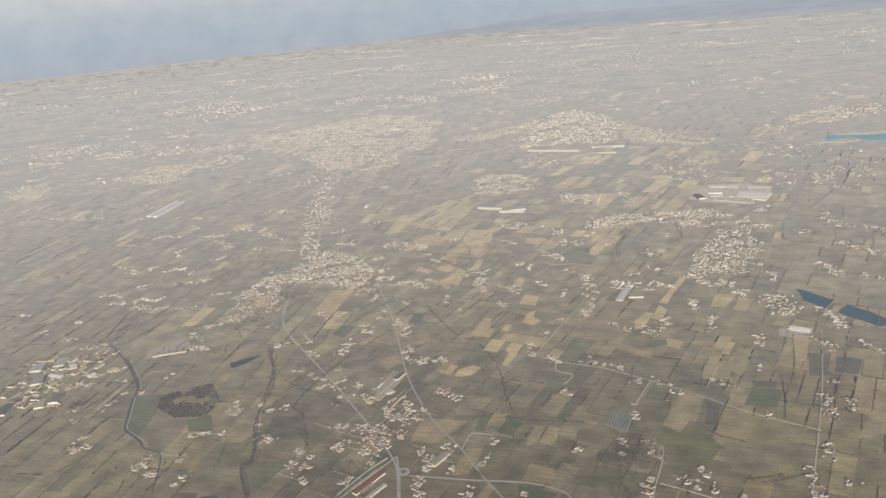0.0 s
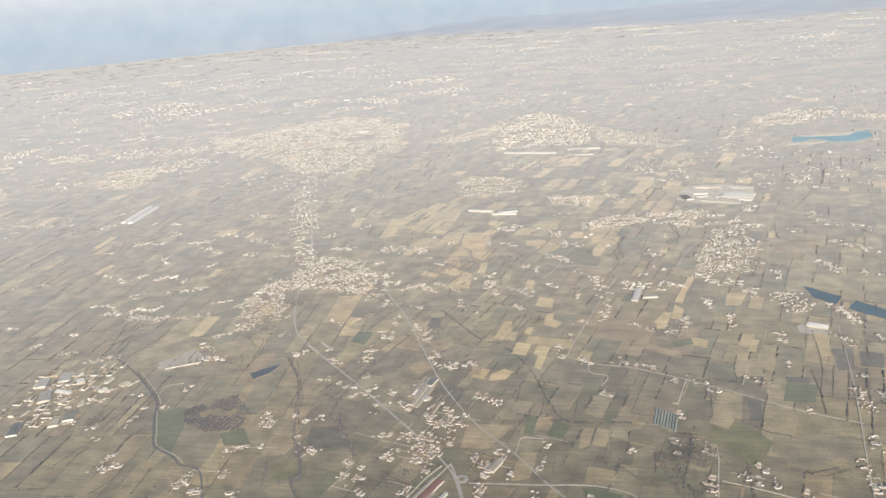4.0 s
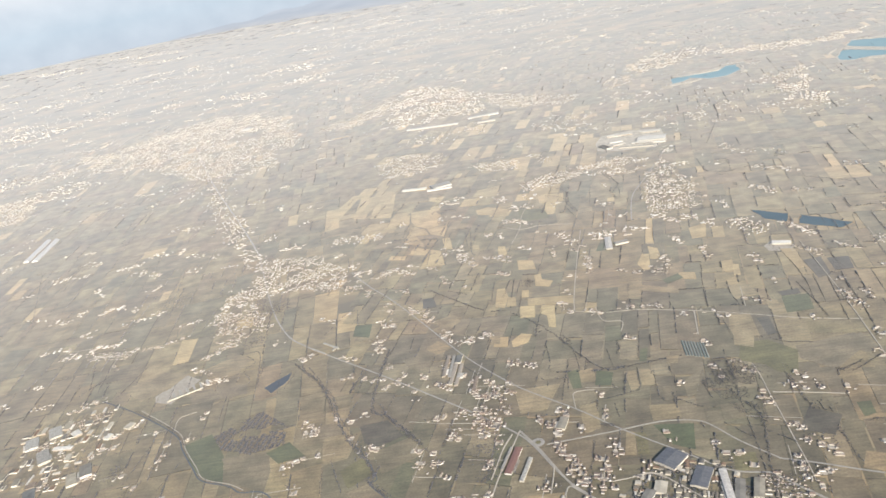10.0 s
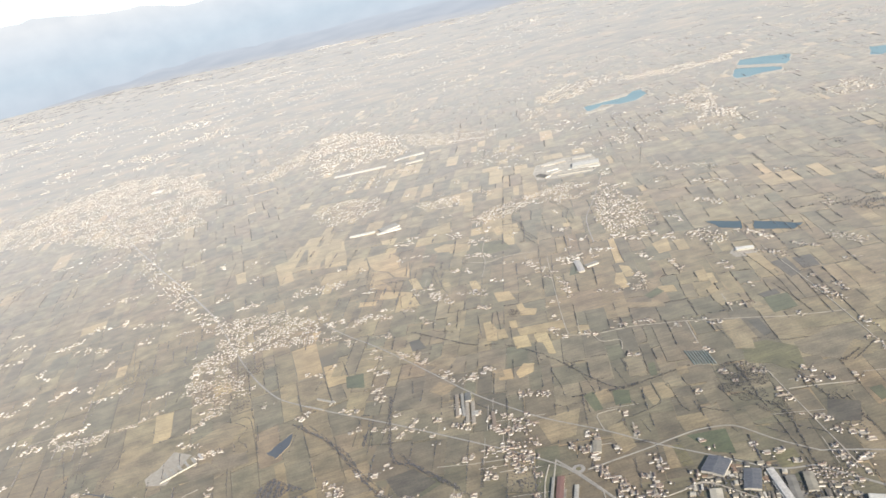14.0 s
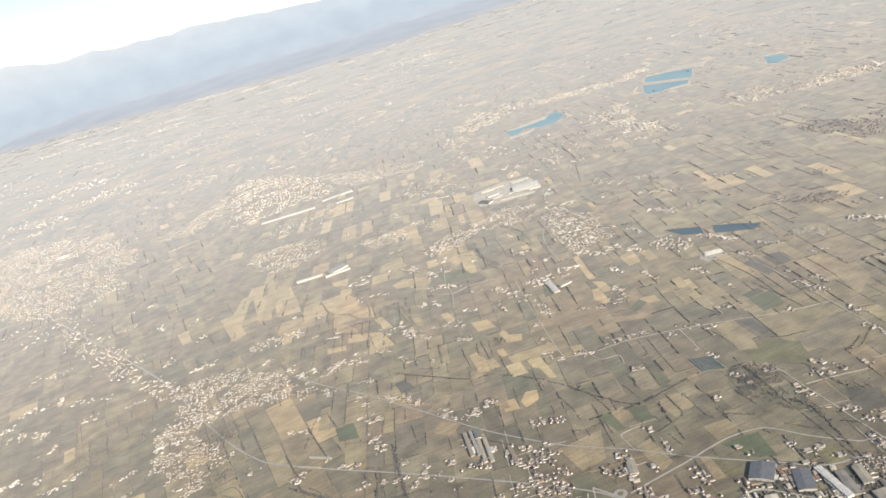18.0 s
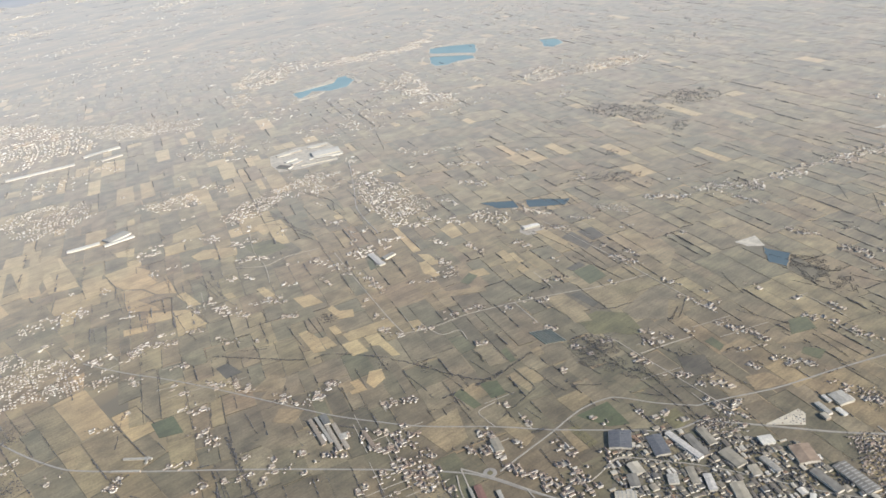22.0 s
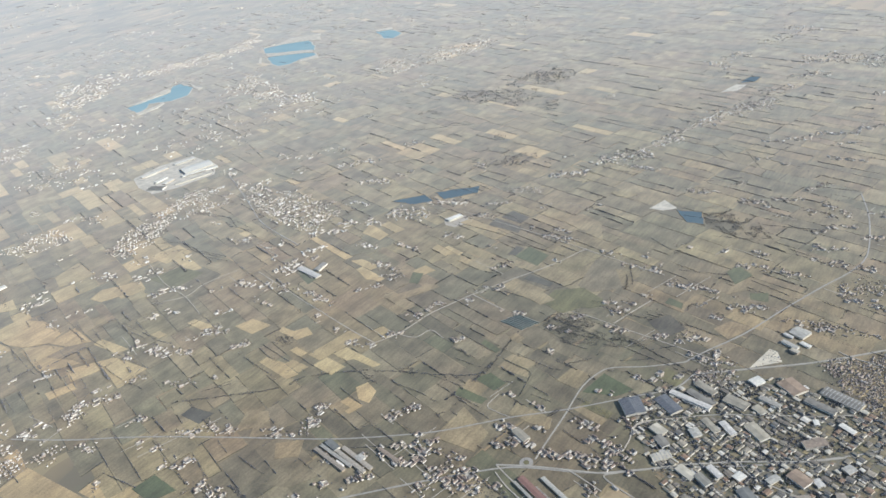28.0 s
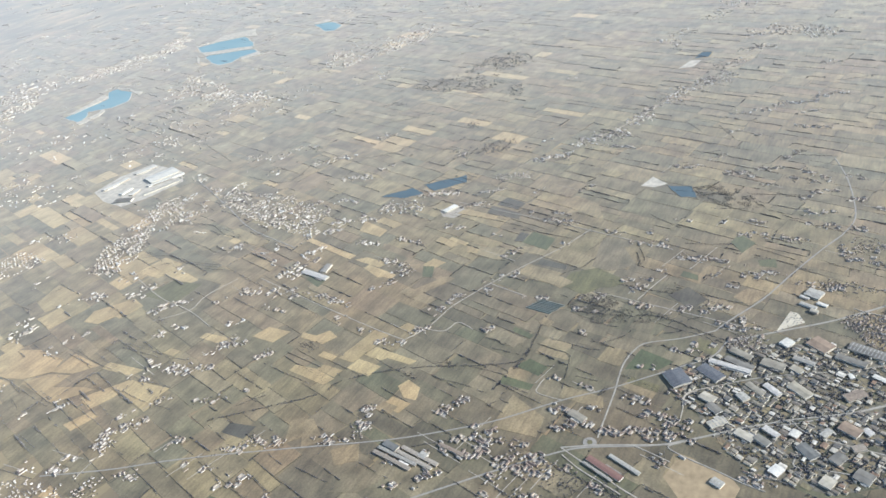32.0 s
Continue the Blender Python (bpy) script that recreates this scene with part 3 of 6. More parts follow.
ROWS_FAR_A = ((180, 583, 195, 584, 18), (199, 600, 221, 611, 14), (231, 643, 230, 608, 15), (167, 553, 207, 598, 12), (301, 692, 309, 680, 20), (255, 580, 261, 535, 20), (275, 688, 284, 671, 12), (333, 521, 331, 483, 12), (323, 604, 336, 589, 8), (287, 560, 293, 528, 8), (325, 687, 325, 656, 6), (240, 892, 250, 839, 40))
ROWS_FAR_B = ((159, 786, 179, 783, 20), (273, 912, 275, 865, 20), (142, 719, 153, 697, 7), (166, 708, 174, 693, 6), (148, 672, 154, 662, 4), (187, 696, 188, 676, 7), (204, 662, 210, 655, 6), (166, 664, 170, 654, 4), (152, 614, 170, 592, 14), (161, 572, 166, 565, 5), (94, 627, 97, 608, 10), (98, 605, 93, 583, 9), (114, 658, 118, 650, 4), (86, 639, 88, 633, 4), (54, 550, 61, 524, 14), (255, 490, 256, 484, 3), (219, 568, 225, 561, 4))
ROWS_FAR_C = ((441, 291, 449, 270, 10), (-770, 1197, -653, 1167, 40), (-867, 1304, -769, 1282, 15), (-375, 1547, -297, 1429, 25), (-298, 1320, -226, 1275, 25))
ROWS_FAR_D = ((-211, 579, -191, 582, 14), (-174, 517, -151, 476, 20), (-218, 507, -195, 500, 10), (-169, 542, -157, 546, 4), (-262, 461, -249, 456, 6), (-329, 472, -329, 486, 6), (-360, 566, -330, 550, 6), (-346, 524, -342, 529, 3), (-304, 637, -276, 638, 8), (-313, 603, -304, 602, 4), (-263, 582, -257, 584, 4), (-526, 1232, -476, 1252, 10), (-962, 1657, -898, 1653, 8), (-405, 1215, -383, 1271, 10))
ROWS_FAR_E = ((-655, 1251, -609, 1251, 6), (-877, 1201, -849, 1230, 12), (-649, 924, -626, 943, 10), (-347, 1164, -300, 1182, 10), (-147, 1101, -92, 1110, 10))
ROWS_FAR_F = ((-429, 686, -399, 740, 40), (-715, 715, -668, 741, 20), (-728, 778, -746, 857, 24), (-495, 606, -493, 640, 16), (-612, 750, -613, 802, 24), (-560, 800, -507, 791, 24), (-507, 791, -439, 814, 30), (-449, 478, -376, 485, 30),
              (-133, 412, -150, 450, 22), (-153, 456, -176, 508, 30), (-180, 516, -205, 572, 26), (-215, 592, -243, 652, 24), (-60, 660, 20, 672, 30), (60, 655, 110, 640, 24))
ROWS_EAST_F = ((267, 268, 289, 261, 22), (289, 261, 306, 255, 18), (306, 255, 331, 246, 22), (338, 240, 359, 229, 24), (369, 234, 389, 227, 12), (408, 226, 420, 216, 12), (239, 281, 259, 269, 18), (474, 273, 510, 262, 18), (518, 263, 533, 251, 12), (425, 284, 456, 283, 12), (446, 234, 465, 217, 14), (370, 581, 386, 556, 20), (386, 556, 429, 544, 24), (429, 544, 475, 531, 14), (519, 542, 551, 522, 16), (294, 204, 303, 192, 6))
HOUSE_ROWS = ROWS_NEAR_A + ROWS_NEAR_B + ROWS_NEAR_C + ROWS_NEAR_D + ROWS_MIDDLE_A + ROWS_MIDDLE_B + ROWS_MIDDLE_C + ROWS_MIDDLE_D + ROWS_WEST_A + ROWS_WEST_B + ROWS_WEST_C + ROWS_WEST_D + ROWS_EAST_A + ROWS_EAST_B + ROWS_EAST_C + ROWS_EAST_D + ROWS_EAST_E + ROWS_EAST_F + ROWS_FAR_A + ROWS_FAR_B + ROWS_FAR_C + ROWS_FAR_D + ROWS_FAR_E + ROWS_FAR_F
ROADS_A = (
    ("road", 0.7, ASPHALT, "pale grey main road across the plain", ((-129, 420), (-104, 345), (-88, 308), (-74, 290), (-34, 253), (-9, 229), (2, 218), (14, 205), (19, 197), (27, 179), (37, 165), (51, 143), (61, 129), (72, 116), (82, 107), (100, 88))),
    ("road", 0.6, ASPHALT, "grey country road between villages", ((-64, 369), (-52, 347), (-41, 330), (-31, 313), (-18, 289), (-3, 261), (9, 243), (19, 230), (35, 214), (47, 200), (63, 184), (73, 174), (83, 171))),
    ("road", 0.6, PALE_ROAD, "pale new curved bypass road", ((23, 197), (33, 198), (45, 199), (54, 200.3), (62, 200.7), (70, 199), (74, 196), (80, 186), (88, 176))),
)
ROADS_B = (
    ("road", 0.9, PALE_ROAD, "pale straight highway at the edge of an estate", ((83, 171), (95, 155), (107, 139), (121, 124), (132, 113), (150, 96))),
    ("road", 0.6, ASPHALT, "grey road along a string of farms", ((88, 176), (97, 172), (113, 164), (133, 157), (154, 149), (171, 142), (187, 140), (218, 146), (241, 154))),
    ("road", 0.45, LANE, "pale straight farm road", ((62, 378), (59, 363), (54, 338), (47, 300), (45, 285))),
    ("road", 0.45, LANE, "pale lane linking farms", ((45, 285), (56, 280), (70, 278), (81, 274), (91, 270), (109, 261), (126, 252), (145, 245))),
    ("driveway", 0.5, LANE, "pale gravel driveway to a farm", ((91, 270), (87, 251))),
    ("road", 0.5, LANE, "narrow road past a long red shed", ((15, 206), (12, 198), (7.5, 186), (5, 178), (0, 160))),
    ("road", 1.0, ASPHALT, "straight grey road into a distant town", ((-389, 1030), (-249, 684), (-157, 483), (-129, 420))),
)
ROADS_C = (
    ("canal", 0.55, POND, "dark canal bending between fields", ((-160, 268), (-139, 254), (-115, 234), (-108, 223), (-100, 211), (-94, 203), (-83, 198), (-78, 194), (-68, 191), (-56, 172))),
    ("canal", 0.3, POND, "narrow dark ditch below a tree-lined creek", ((-39, 207), (-32, 192), (-34, 189), (-24, 177), (-16, 168), (-8, 150))),
    ("lane", 0.3, LANE, "pale towpath beside a canal", ((-137, 255.2), (-114, 235.2), (-107, 223.4), (-99, 211.6), (-93.4, 203.8), (-82.6, 198.8), (-77, 194.8))),
    ("lane", 0.35, LANE, "pale lane past farmhouses", ((98, 226), (98, 219), (97, 209), (96, 196), (95, 185), (94, 173), (93, 165))),
    ("lane", 0.3, LANE, "pale lane to a farm court", ((40, 188), (38, 177), (43, 176), (51, 177), (55, 174))),
    ("lane", 0.3, LANE, "pale crooked track to a barn", ((35, 214), (35, 219), (36, 224), (43, 224))),
)
ROADS_D = (
    ("lane", 0.3, LANE, "pale track across a canal", ((-116, 236), (-117, 245), (-111, 248))),
    ("lane", 0.4, LANE, "pale lane between stubble fields", ((45, 455), (41, 442), (33, 416), (30, 394), (24, 374))),
    ("lane", 0.35, LANE, "pale lane to a hamlet", ((18, 405), (30, 394), (42, 395), (58, 390))),
    ("road", 0.6, ASPHALT, "village street lined with houses", ((140, 505), (131, 485), (113, 448), (99, 419), (90, 380))),
    ("lane", 0.35, LANE, "crooked pale farm lane", ((54, 286), (55, 273), (62, 270), (60, 262))),
    ("lane", 0.4, LANE, "straight pale lane past barns", ((138, 205), (139, 214), (145, 251), (149, 278), (154, 321))),
    ("lane", 0.35, LANE, "pale lane to a farmyard", ((98, 208), (109, 205), (118, 202))),
)
ROADS_E = (
    ("road", 0.75, PALE_ROAD, "pale main street through an industrial estate", ((15.0, 206.2), (20.4, 195.3), (26.7, 179.6), (30.0, 173.8), (35.6, 166.8), (42.4, 158.5), (47.2, 151.4), (52.0, 144.3), (56.9, 135.6), (61.2, 128.5), (67.4, 120.6))),
    ("road", 0.5, PALE_ROAD, "street between halls", ((30.3, 173.0), (27.2, 176.0), (25.2, 170.7), (23.1, 160.1), (21.6, 153.9), (20.7, 147.0))),
    ("road", 0.5, PALE_ROAD, "curved estate street", ((51.3, 144.9), (47.9, 140.8), (46.7, 132.8), (46.4, 124.1), (46.3, 118.9))),
    ("road", 0.45, PALE_ROAD, "straight estate street", ((47.5, 140.4), (38.8, 141.3), (33.0, 141.4), (34.1, 135.4), (35.4, 127.1), (36.3, 120.4))),
    ("road", 0.45, PALE_ROAD, "street behind large halls", ((60.0, 167.7), (64.6, 161.7), (68.6, 155.5), (74.4, 144.6), (80.4, 132.2), (86.7, 122.1))),
    ("road", 0.35, LANE, "small crescent street among workshops", ((45.9, 176.6), (50.4, 177.3), (53.7, 176.0), (56.6, 172.3), (59.9, 168.0))),
)
ROADS_F = (
    ("road", 0.5, LANE, "pale road through a long string of houses", ((232, 289), (249, 276), (267, 267.5), (289, 260), (306, 254), (331, 245), (349, 234), (369, 232), (389, 226), (420, 215))),
    ("road", 0.35, LANE, "street to a sandy building site", ((24.0, 185.8), (23.0, 180.2), (21.6, 173.8))),
    ("road", 0.5, PALE_ROAD, "street between houses and a meadow", ((116, 134), (114.7, 130), (114, 122), (113, 114))),
    ("road", 0.4, LANE, "lane past long sheds", ((12.4, 204.7), (9.2, 198.2), (6.6, 190.0), (4.5, 183.3))),
)
ROADS = ROADS_A + ROADS_B + ROADS_C + ROADS_D + ROADS_E + ROADS_F

# ---- fields ----
TAN_SPOTS_A = ((-41, 431), (-27, 454), (-27, 398), (-23, 370), (-73, 486), (-84, 469), (-124, 490), (-11, 393), (19, 365), (24, 342),
               (16, 310), (26, 299), (32, 327), (38, 443), (3, 451), (13, 450), (52, 391), (-67, 486), (-28, 427), (-16, 382), (22, 235))
TAN_SPOTS_B = ((46, 194), (74, 213), (79, 201), (28, 278), (23, 309), (36, 293), (63, 225), (83, 229), (-11, 296), (19, 217), (-23, 416),
               (-11, 382), (45, 284), (29, 297), (110, 340), (64, 397), (53, 458), (40, 425), (104, 252), (119, 244), (140, 237), (52, 230), (70, 219), (76, 209), (144, 309))
GREEN_SPOTS = ((-50, 300), (-51, 294), (50, 228), (66, 188), (112, 158), (58, 214), (-110, 224), (107, 196))
SOWN_A = (
    ("g", ((-100.3, 211), (-94.2, 204.2), (-85.5, 199.2), (-89.9, 215.6), (-99.1, 230.6), (-108.2, 225.5))),
    ("n", ((-82.3, 199), (-69.5, 192.7), (-69.8, 203.2), (-73.4, 214.8), (-90.2, 213.9))),
    ("n", ((-35.7, 179.6), (-28.3, 181.3), (-35, 189.5), (-41.4, 186.3))),
    ("n", ((-55.4, 217.2), (-46.4, 218.4), (-51, 226.6), (-59.1, 225.3))),
    ("o", ((-41.1, 188.3), (-33.6, 194.4), (-38.1, 203.5), (-45, 197.7))),
    ("n", ((-30.6, 193.6), (-16.6, 201.1), (-22.5, 211.4), (-34.6, 204.8))),
    ("n", ((-115.2, 254.3), (-103.3, 255.5), (-110.1, 265.3), (-119.8, 263.8))),
    ("n", ((-103.3, 255.5), (-92.7, 256.8), (-94.7, 265), (-108.8, 265.1))),
    ("n", ((-74.8, 176.4), (-73.7, 184.3), (-77.6, 184.4), (-80.2, 177.8))),
    ("g", ((35.7, 226.3), (38.9, 226.1), (39.5, 238.6), (35.1, 238))),
)
SOWN_B = (
    ("p", ((39.1, 229.5), (44.6, 229.1), (44.8, 238.1), (39.5, 237.6))),
    ("p", ((55, 219.2), (58.7, 222.2), (59.1, 232.5), (55, 232.8))),
    ("p", ((59.2, 222.2), (64.4, 221), (64.1, 232.1), (60.1, 233.3))),
    ("n", ((64.5, 211.5), (67.2, 211.4), (68.2, 220), (65.6, 220.1))),
    ("p", ((57.9, 201.6), (66.9, 201.2), (67.8, 209.1), (58.6, 210.3))),
    ("n", ((66.4, 197.7), (73.4, 196.8), (74.6, 204.4), (67.8, 209.1))),
    ("p", ((45.7, 186.6), (49.2, 185.9), (51, 197), (48.6, 198.4))),
    ("o", ((49.6, 185.8), (53.1, 185.7), (54.2, 196.2), (51, 197))),
    ("g", ((60.7, 188.7), (66.4, 184.8), (69.6, 197.6), (57.3, 199.5))),
    ("p", ((35.7, 199.7), (41.2, 201.6), (42.4, 215.9), (36.1, 215.5))),
    ("p", ((13.4, 167.6), (25.6, 167.5), (26.1, 173.7), (15.5, 174.4))),
)
SOWN_C = (
    ("n", ((-25.5, 257.3), (-16.8, 252.3), (-16.7, 265.4), (-29.1, 266.6))),
    ("p", ((113.8, 242.4), (122.3, 234.5), (126.1, 248.9), (116.8, 255.8))),
    ("n", ((114.2, 225), (122, 215.8), (134, 225.2), (138, 236.7), (115.7, 233.3))),
    ("g", ((117.9, 189.4), (121.8, 190.5), (123.2, 196.7), (119, 196.9))),
    ("n", ((78.9, 197.2), (85.8, 197), (87.3, 204.5), (80.3, 205.5))),
    ("n", ((73.1, 192.2), (77.8, 190.7), (79.3, 202), (75.1, 202.9))),
    ("n", ((71.6, 210.4), (75.3, 213.2), (80.9, 227.4), (73, 221.3))),
    ("o", ((74.2, 173), (80.8, 172.9), (82.2, 180.2), (75.5, 180.9))),
    ("p", ((72.8, 429.3), (87.9, 422.6), (93, 458.7), (88.7, 475.5))),
)
SOWN_D = (
    ("t", ((-84.9, 470.4), (-76, 516.7), (-82.4, 518.6), (-95.1, 472.5))),
    ("t", ((-62.7, 511.6), (-50.1, 505.4), (-49.4, 453.6), (-63.8, 457.3))),
    ("t", ((-75.7, 507.4), (-65.8, 507.1), (-66.9, 459.3), (-75.5, 462.6))),
    ("t", ((16.5, 372.8), (20.2, 372.3), (20.9, 358.6), (16.3, 361.2))),
    ("t", ((2.8, 380.9), (6.5, 379.6), (6.6, 373.5), (2.9, 374.8))),
    ("t", ((25.3, 349.7), (32.9, 347), (33.5, 335.3), (25, 337.8))),
    ("t", ((32, 328.3), (35, 329.5), (35.1, 322.4), (40, 319.1), (37.4, 313.2), (31.3, 316.4))),
    ("t", ((13.4, 319.2), (17.1, 318.6), (18, 309.2), (15.8, 298.2), (11.5, 300.3))),
    ("t", ((17.9, 308.6), (21.2, 307.6), (21, 298), (16.5, 299))),
)
SOWN_E = (
    ("t", ((24.8, 313.3), (27.9, 312.9), (27.1, 305.2), (23.9, 306.2))),
    ("t", ((22.7, 297.2), (28.9, 295.9), (28.1, 284.9), (21.6, 286.3))),
    ("t", ((26.5, 304.3), (46.7, 300.7), (45.7, 292.8), (35, 294.6), (26, 297.3))),
    ("t", ((31.9, 295.5), (37.4, 293.4), (35.6, 273.3), (32.8, 274.7), (33.2, 285.2), (30.6, 287.6))),
    ("t", ((10.2, 272.3), (15.6, 271.4), (14.8, 263), (9.1, 264.5))),
    ("t", ((16.6, 267), (21, 272.4), (25.4, 270.4), (23.1, 264.1), (16.9, 262))),
    ("p", ((40.2, 390.8), (51.8, 395), (52.5, 411.1), (58, 409.5), (64.5, 392.7), (64.8, 379.8), (50.9, 382.1), (41.1, 380.8))),
    ("t", ((6, 439.3), (13.6, 442.2), (28.3, 429.8), (25.4, 420.8), (7.1, 430.9))),
    ("p", ((-17.3, 287.3), (-5.9, 295.5), (-4.4, 292), (-11.9, 281.7))),
)
SOWN_F = (
    ("g", ((-53.3, 303.6), (-45.4, 302.2), (-45.5, 289.5), (-53.3, 292.9))),
    ("o", ((31.6, 427.6), (46.7, 422.8), (48.7, 405.2), (32, 406))),
    ("d", ((-22.5, 320.7), (-17.5, 320.7), (-15.4, 309.9), (-22, 310.1))),
    ("t", ((113.9, 357), (123.5, 359.9), (118.3, 342.6), (111.6, 342.6))),
    ("t", ((84.6, 333.2), (88.1, 332.6), (84.3, 314.8), (80.7, 315.4))),
    ("t", ((89.6, 342.1), (93.3, 337.4), (92, 324.9), (87.2, 326.2))),
    ("t", ((95.2, 307.2), (101.7, 304.9), (100.3, 297.7), (93.6, 300.7))),
    ("t", ((118.9, 306.9), (121.3, 306.3), (118.6, 295.3), (115.7, 295.7))),
    ("p", ((112.2, 291.1), (117.2, 286.4), (119.7, 275.8), (109.1, 273.7), (109.2, 286.3))),
    ("t", ((142.9, 315.5), (148.7, 313.5), (145.4, 293.5), (141.7, 292.9))),
    ("p", ((119.4, 270), (123.3, 269.2), (122.2, 257.5), (117.4, 259.9))),
)
SOWN_G = (
    ("p", ((102.2, 262.2), (109.8, 260.5), (107.3, 243.1), (98.5, 244.4), (99.3, 253.3))),
    ("o", ((99.1, 240.8), (108.5, 240.2), (115.4, 230.6), (109.4, 215.3), (103.7, 219.8), (102, 224.6), (94.8, 229.5))),
    ("g", ((126, 271.2), (136.1, 269.9), (132.9, 257.4), (122.6, 257.3))),
    ("d", ((110.9, 256.8), (115.4, 256.7), (113.6, 243.9), (110, 243.2))),
    ("p", ((72, 239.1), (76, 238.2), (74.6, 233.3), (70.6, 234.1))),
    ("g", ((64.2, 246.6), (66.9, 246.8), (64.4, 237.7), (61.7, 238))),
    ("n", ((131, 232.3), (139.6, 236.2), (140.7, 224.2), (135.4, 222.3))),
    ("p", ((15, 231), (31.8, 230.9), (25.3, 216.1), (16.2, 215.3))),
    ("g", ((45.8, 236.3), (51.3, 233.2), (48.9, 225.1), (43.5, 226.5))),
    ("d", ((-41.4, 221.9), (-31.2, 223.3), (-24.5, 212.6), (-33.3, 208), (-38.2, 211.1))),
)
SOWN_H = (
    ("t", ((-64, 521.2), (-51.1, 510.5), (-52.6, 487.2), (-60.7, 489.3), (-69.4, 462.2), (-73.1, 463.2))),
    ("t", ((-58.9, 487), (-49.2, 483), (-49.1, 462.7), (-68.5, 459.5), (-58.7, 469.7))),
    ("t", ((-49.2, 449.4), (-36.3, 451.7), (-36.2, 432), (-44.5, 434.3), (-50.5, 431.5))),
    ("t", ((-36, 456.1), (-22.1, 456.4), (-16.1, 441.3), (-16.7, 423.4), (-23.9, 419.9), (-32.3, 429.1), (-35.1, 439.5))),
    ("t", ((-34.2, 427.1), (-25.9, 420.6), (-22.5, 409.8), (-30.7, 410.5), (-25.5, 396.5), (-24.8, 390.4), (-37.3, 401.1), (-36.1, 412.9))),
    ("t", ((-24.3, 420.3), (-11.7, 421), (-13.6, 402.4), (-21.5, 409.4))),
    ("t", ((-14.4, 399.3), (-10.2, 400.1), (-8.3, 380.1), (-13, 381.9))),
    ("t", ((-30.8, 392.1), (-14.9, 380.3), (-12.5, 359.5), (-22, 360.1), (-21.4, 376.8), (-33.8, 381.9))),
)
SOWN_I = (
    ("t", ((-43.5, 384.7), (-34.1, 380.1), (-34.9, 374.9), (-44.6, 378.6))),
    ("t", ((-24.7, 482.7), (-14, 480.1), (-17.4, 468), (-24.8, 474.2))),
    ("t", ((8.4, 480.3), (23.3, 484.5), (22.1, 462.4), (12.5, 463.2), (4.4, 467.9))),
    ("t", ((15.8, 436.8), (26.2, 430.9), (24.9, 419.9), (13.9, 423.6))),
    ("t", ((45.8, 449.6), (61.8, 446), (59.8, 430.9), (45.4, 433.2))),
    ("t", ((85.2, 334.4), (85.9, 326.1), (81.9, 316.2), (80.1, 322.7))),
    ("p", ((72.4, 303.5), (91.3, 290.9), (89.5, 286.8), (71.1, 297.5))),
    ("g", ((68.3, 355.5), (72.9, 353.5), (71.8, 345.5), (64.6, 345.4))),
    ("p", ((102, 257.1), (108.8, 256.3), (105.9, 245.6), (102.5, 236.4), (96.7, 240))),
    ("p", ((165.7, 270), (174.8, 263.1), (169.8, 250.3), (154.1, 241.4), (160.5, 257.6))),
)
SOWN_J = (
    ("p", ((134.4, 178.5), (139.8, 178.4), (145.7, 176.8), (141.5, 171.9))),
    ("g", ((150.3, 183.9), (157.1, 181.5), (152.1, 174), (142.7, 177.9))),
    ("g", ((138.7, 170.8), (142.1, 164.8), (135.5, 162.9), (134.8, 169.4))),
    ("d", ((104.9, 197.7), (112.5, 191.8), (106.3, 183), (97.9, 187.4))),
    ("p", ((110.8, 174.6), (117.9, 171.1), (117.4, 162.7), (106.8, 168))),
)
SOWN_K = (
    ("g", ((-74.1, 213.8), (-66.6, 218.5), (-58.9, 208.9), (-68, 206.6))),
    ("p", ((-153.4, 274.6), (-140, 286.3), (-125.5, 281.4), (-130.6, 269.9), (-140.4, 262.8))),
    ("p", ((-119.8, 282), (-105.8, 292.4), (-98, 285), (-102.3, 273.7), (-110.1, 272.2))),
    ("p", ((-19.4, 271.4), (-14.2, 276.7), (-7.9, 269.2), (-14.3, 264.9))),
    ("t", ((111.1, 292.7), (115.9, 294.7), (115.6, 287.9), (110.9, 286.9))),
    ("g", ((86.5, 302.2), (94.4, 306.3), (95.6, 301), (87.6, 297.5))),
    ("d", ((125.9, 275.3), (134.2, 275.6), (133.7, 270.9), (126.5, 271.2))),
    ("d", ((147, 300.3), (154.8, 301.2), (151.4, 283.8), (145.4, 281.8))),
    ("d", ((156.4, 299), (164.8, 297.6), (161.6, 285.6), (154.3, 286.4))),
)
SOWN_L = (
    ("p", ((-8.2, 299.5), (-4.9, 295.6), (-13.1, 290.2), (-18.1, 294.4))),
    ("p", ((7.6, 273.9), (12.3, 272.7), (11.9, 266.5), (7.5, 267))),
)
SOWN = SOWN_A + SOWN_B + SOWN_C + SOWN_D + SOWN_E + SOWN_F + SOWN_G + SOWN_H + SOWN_I + SOWN_J + SOWN_K + SOWN_L
PLOTS = []


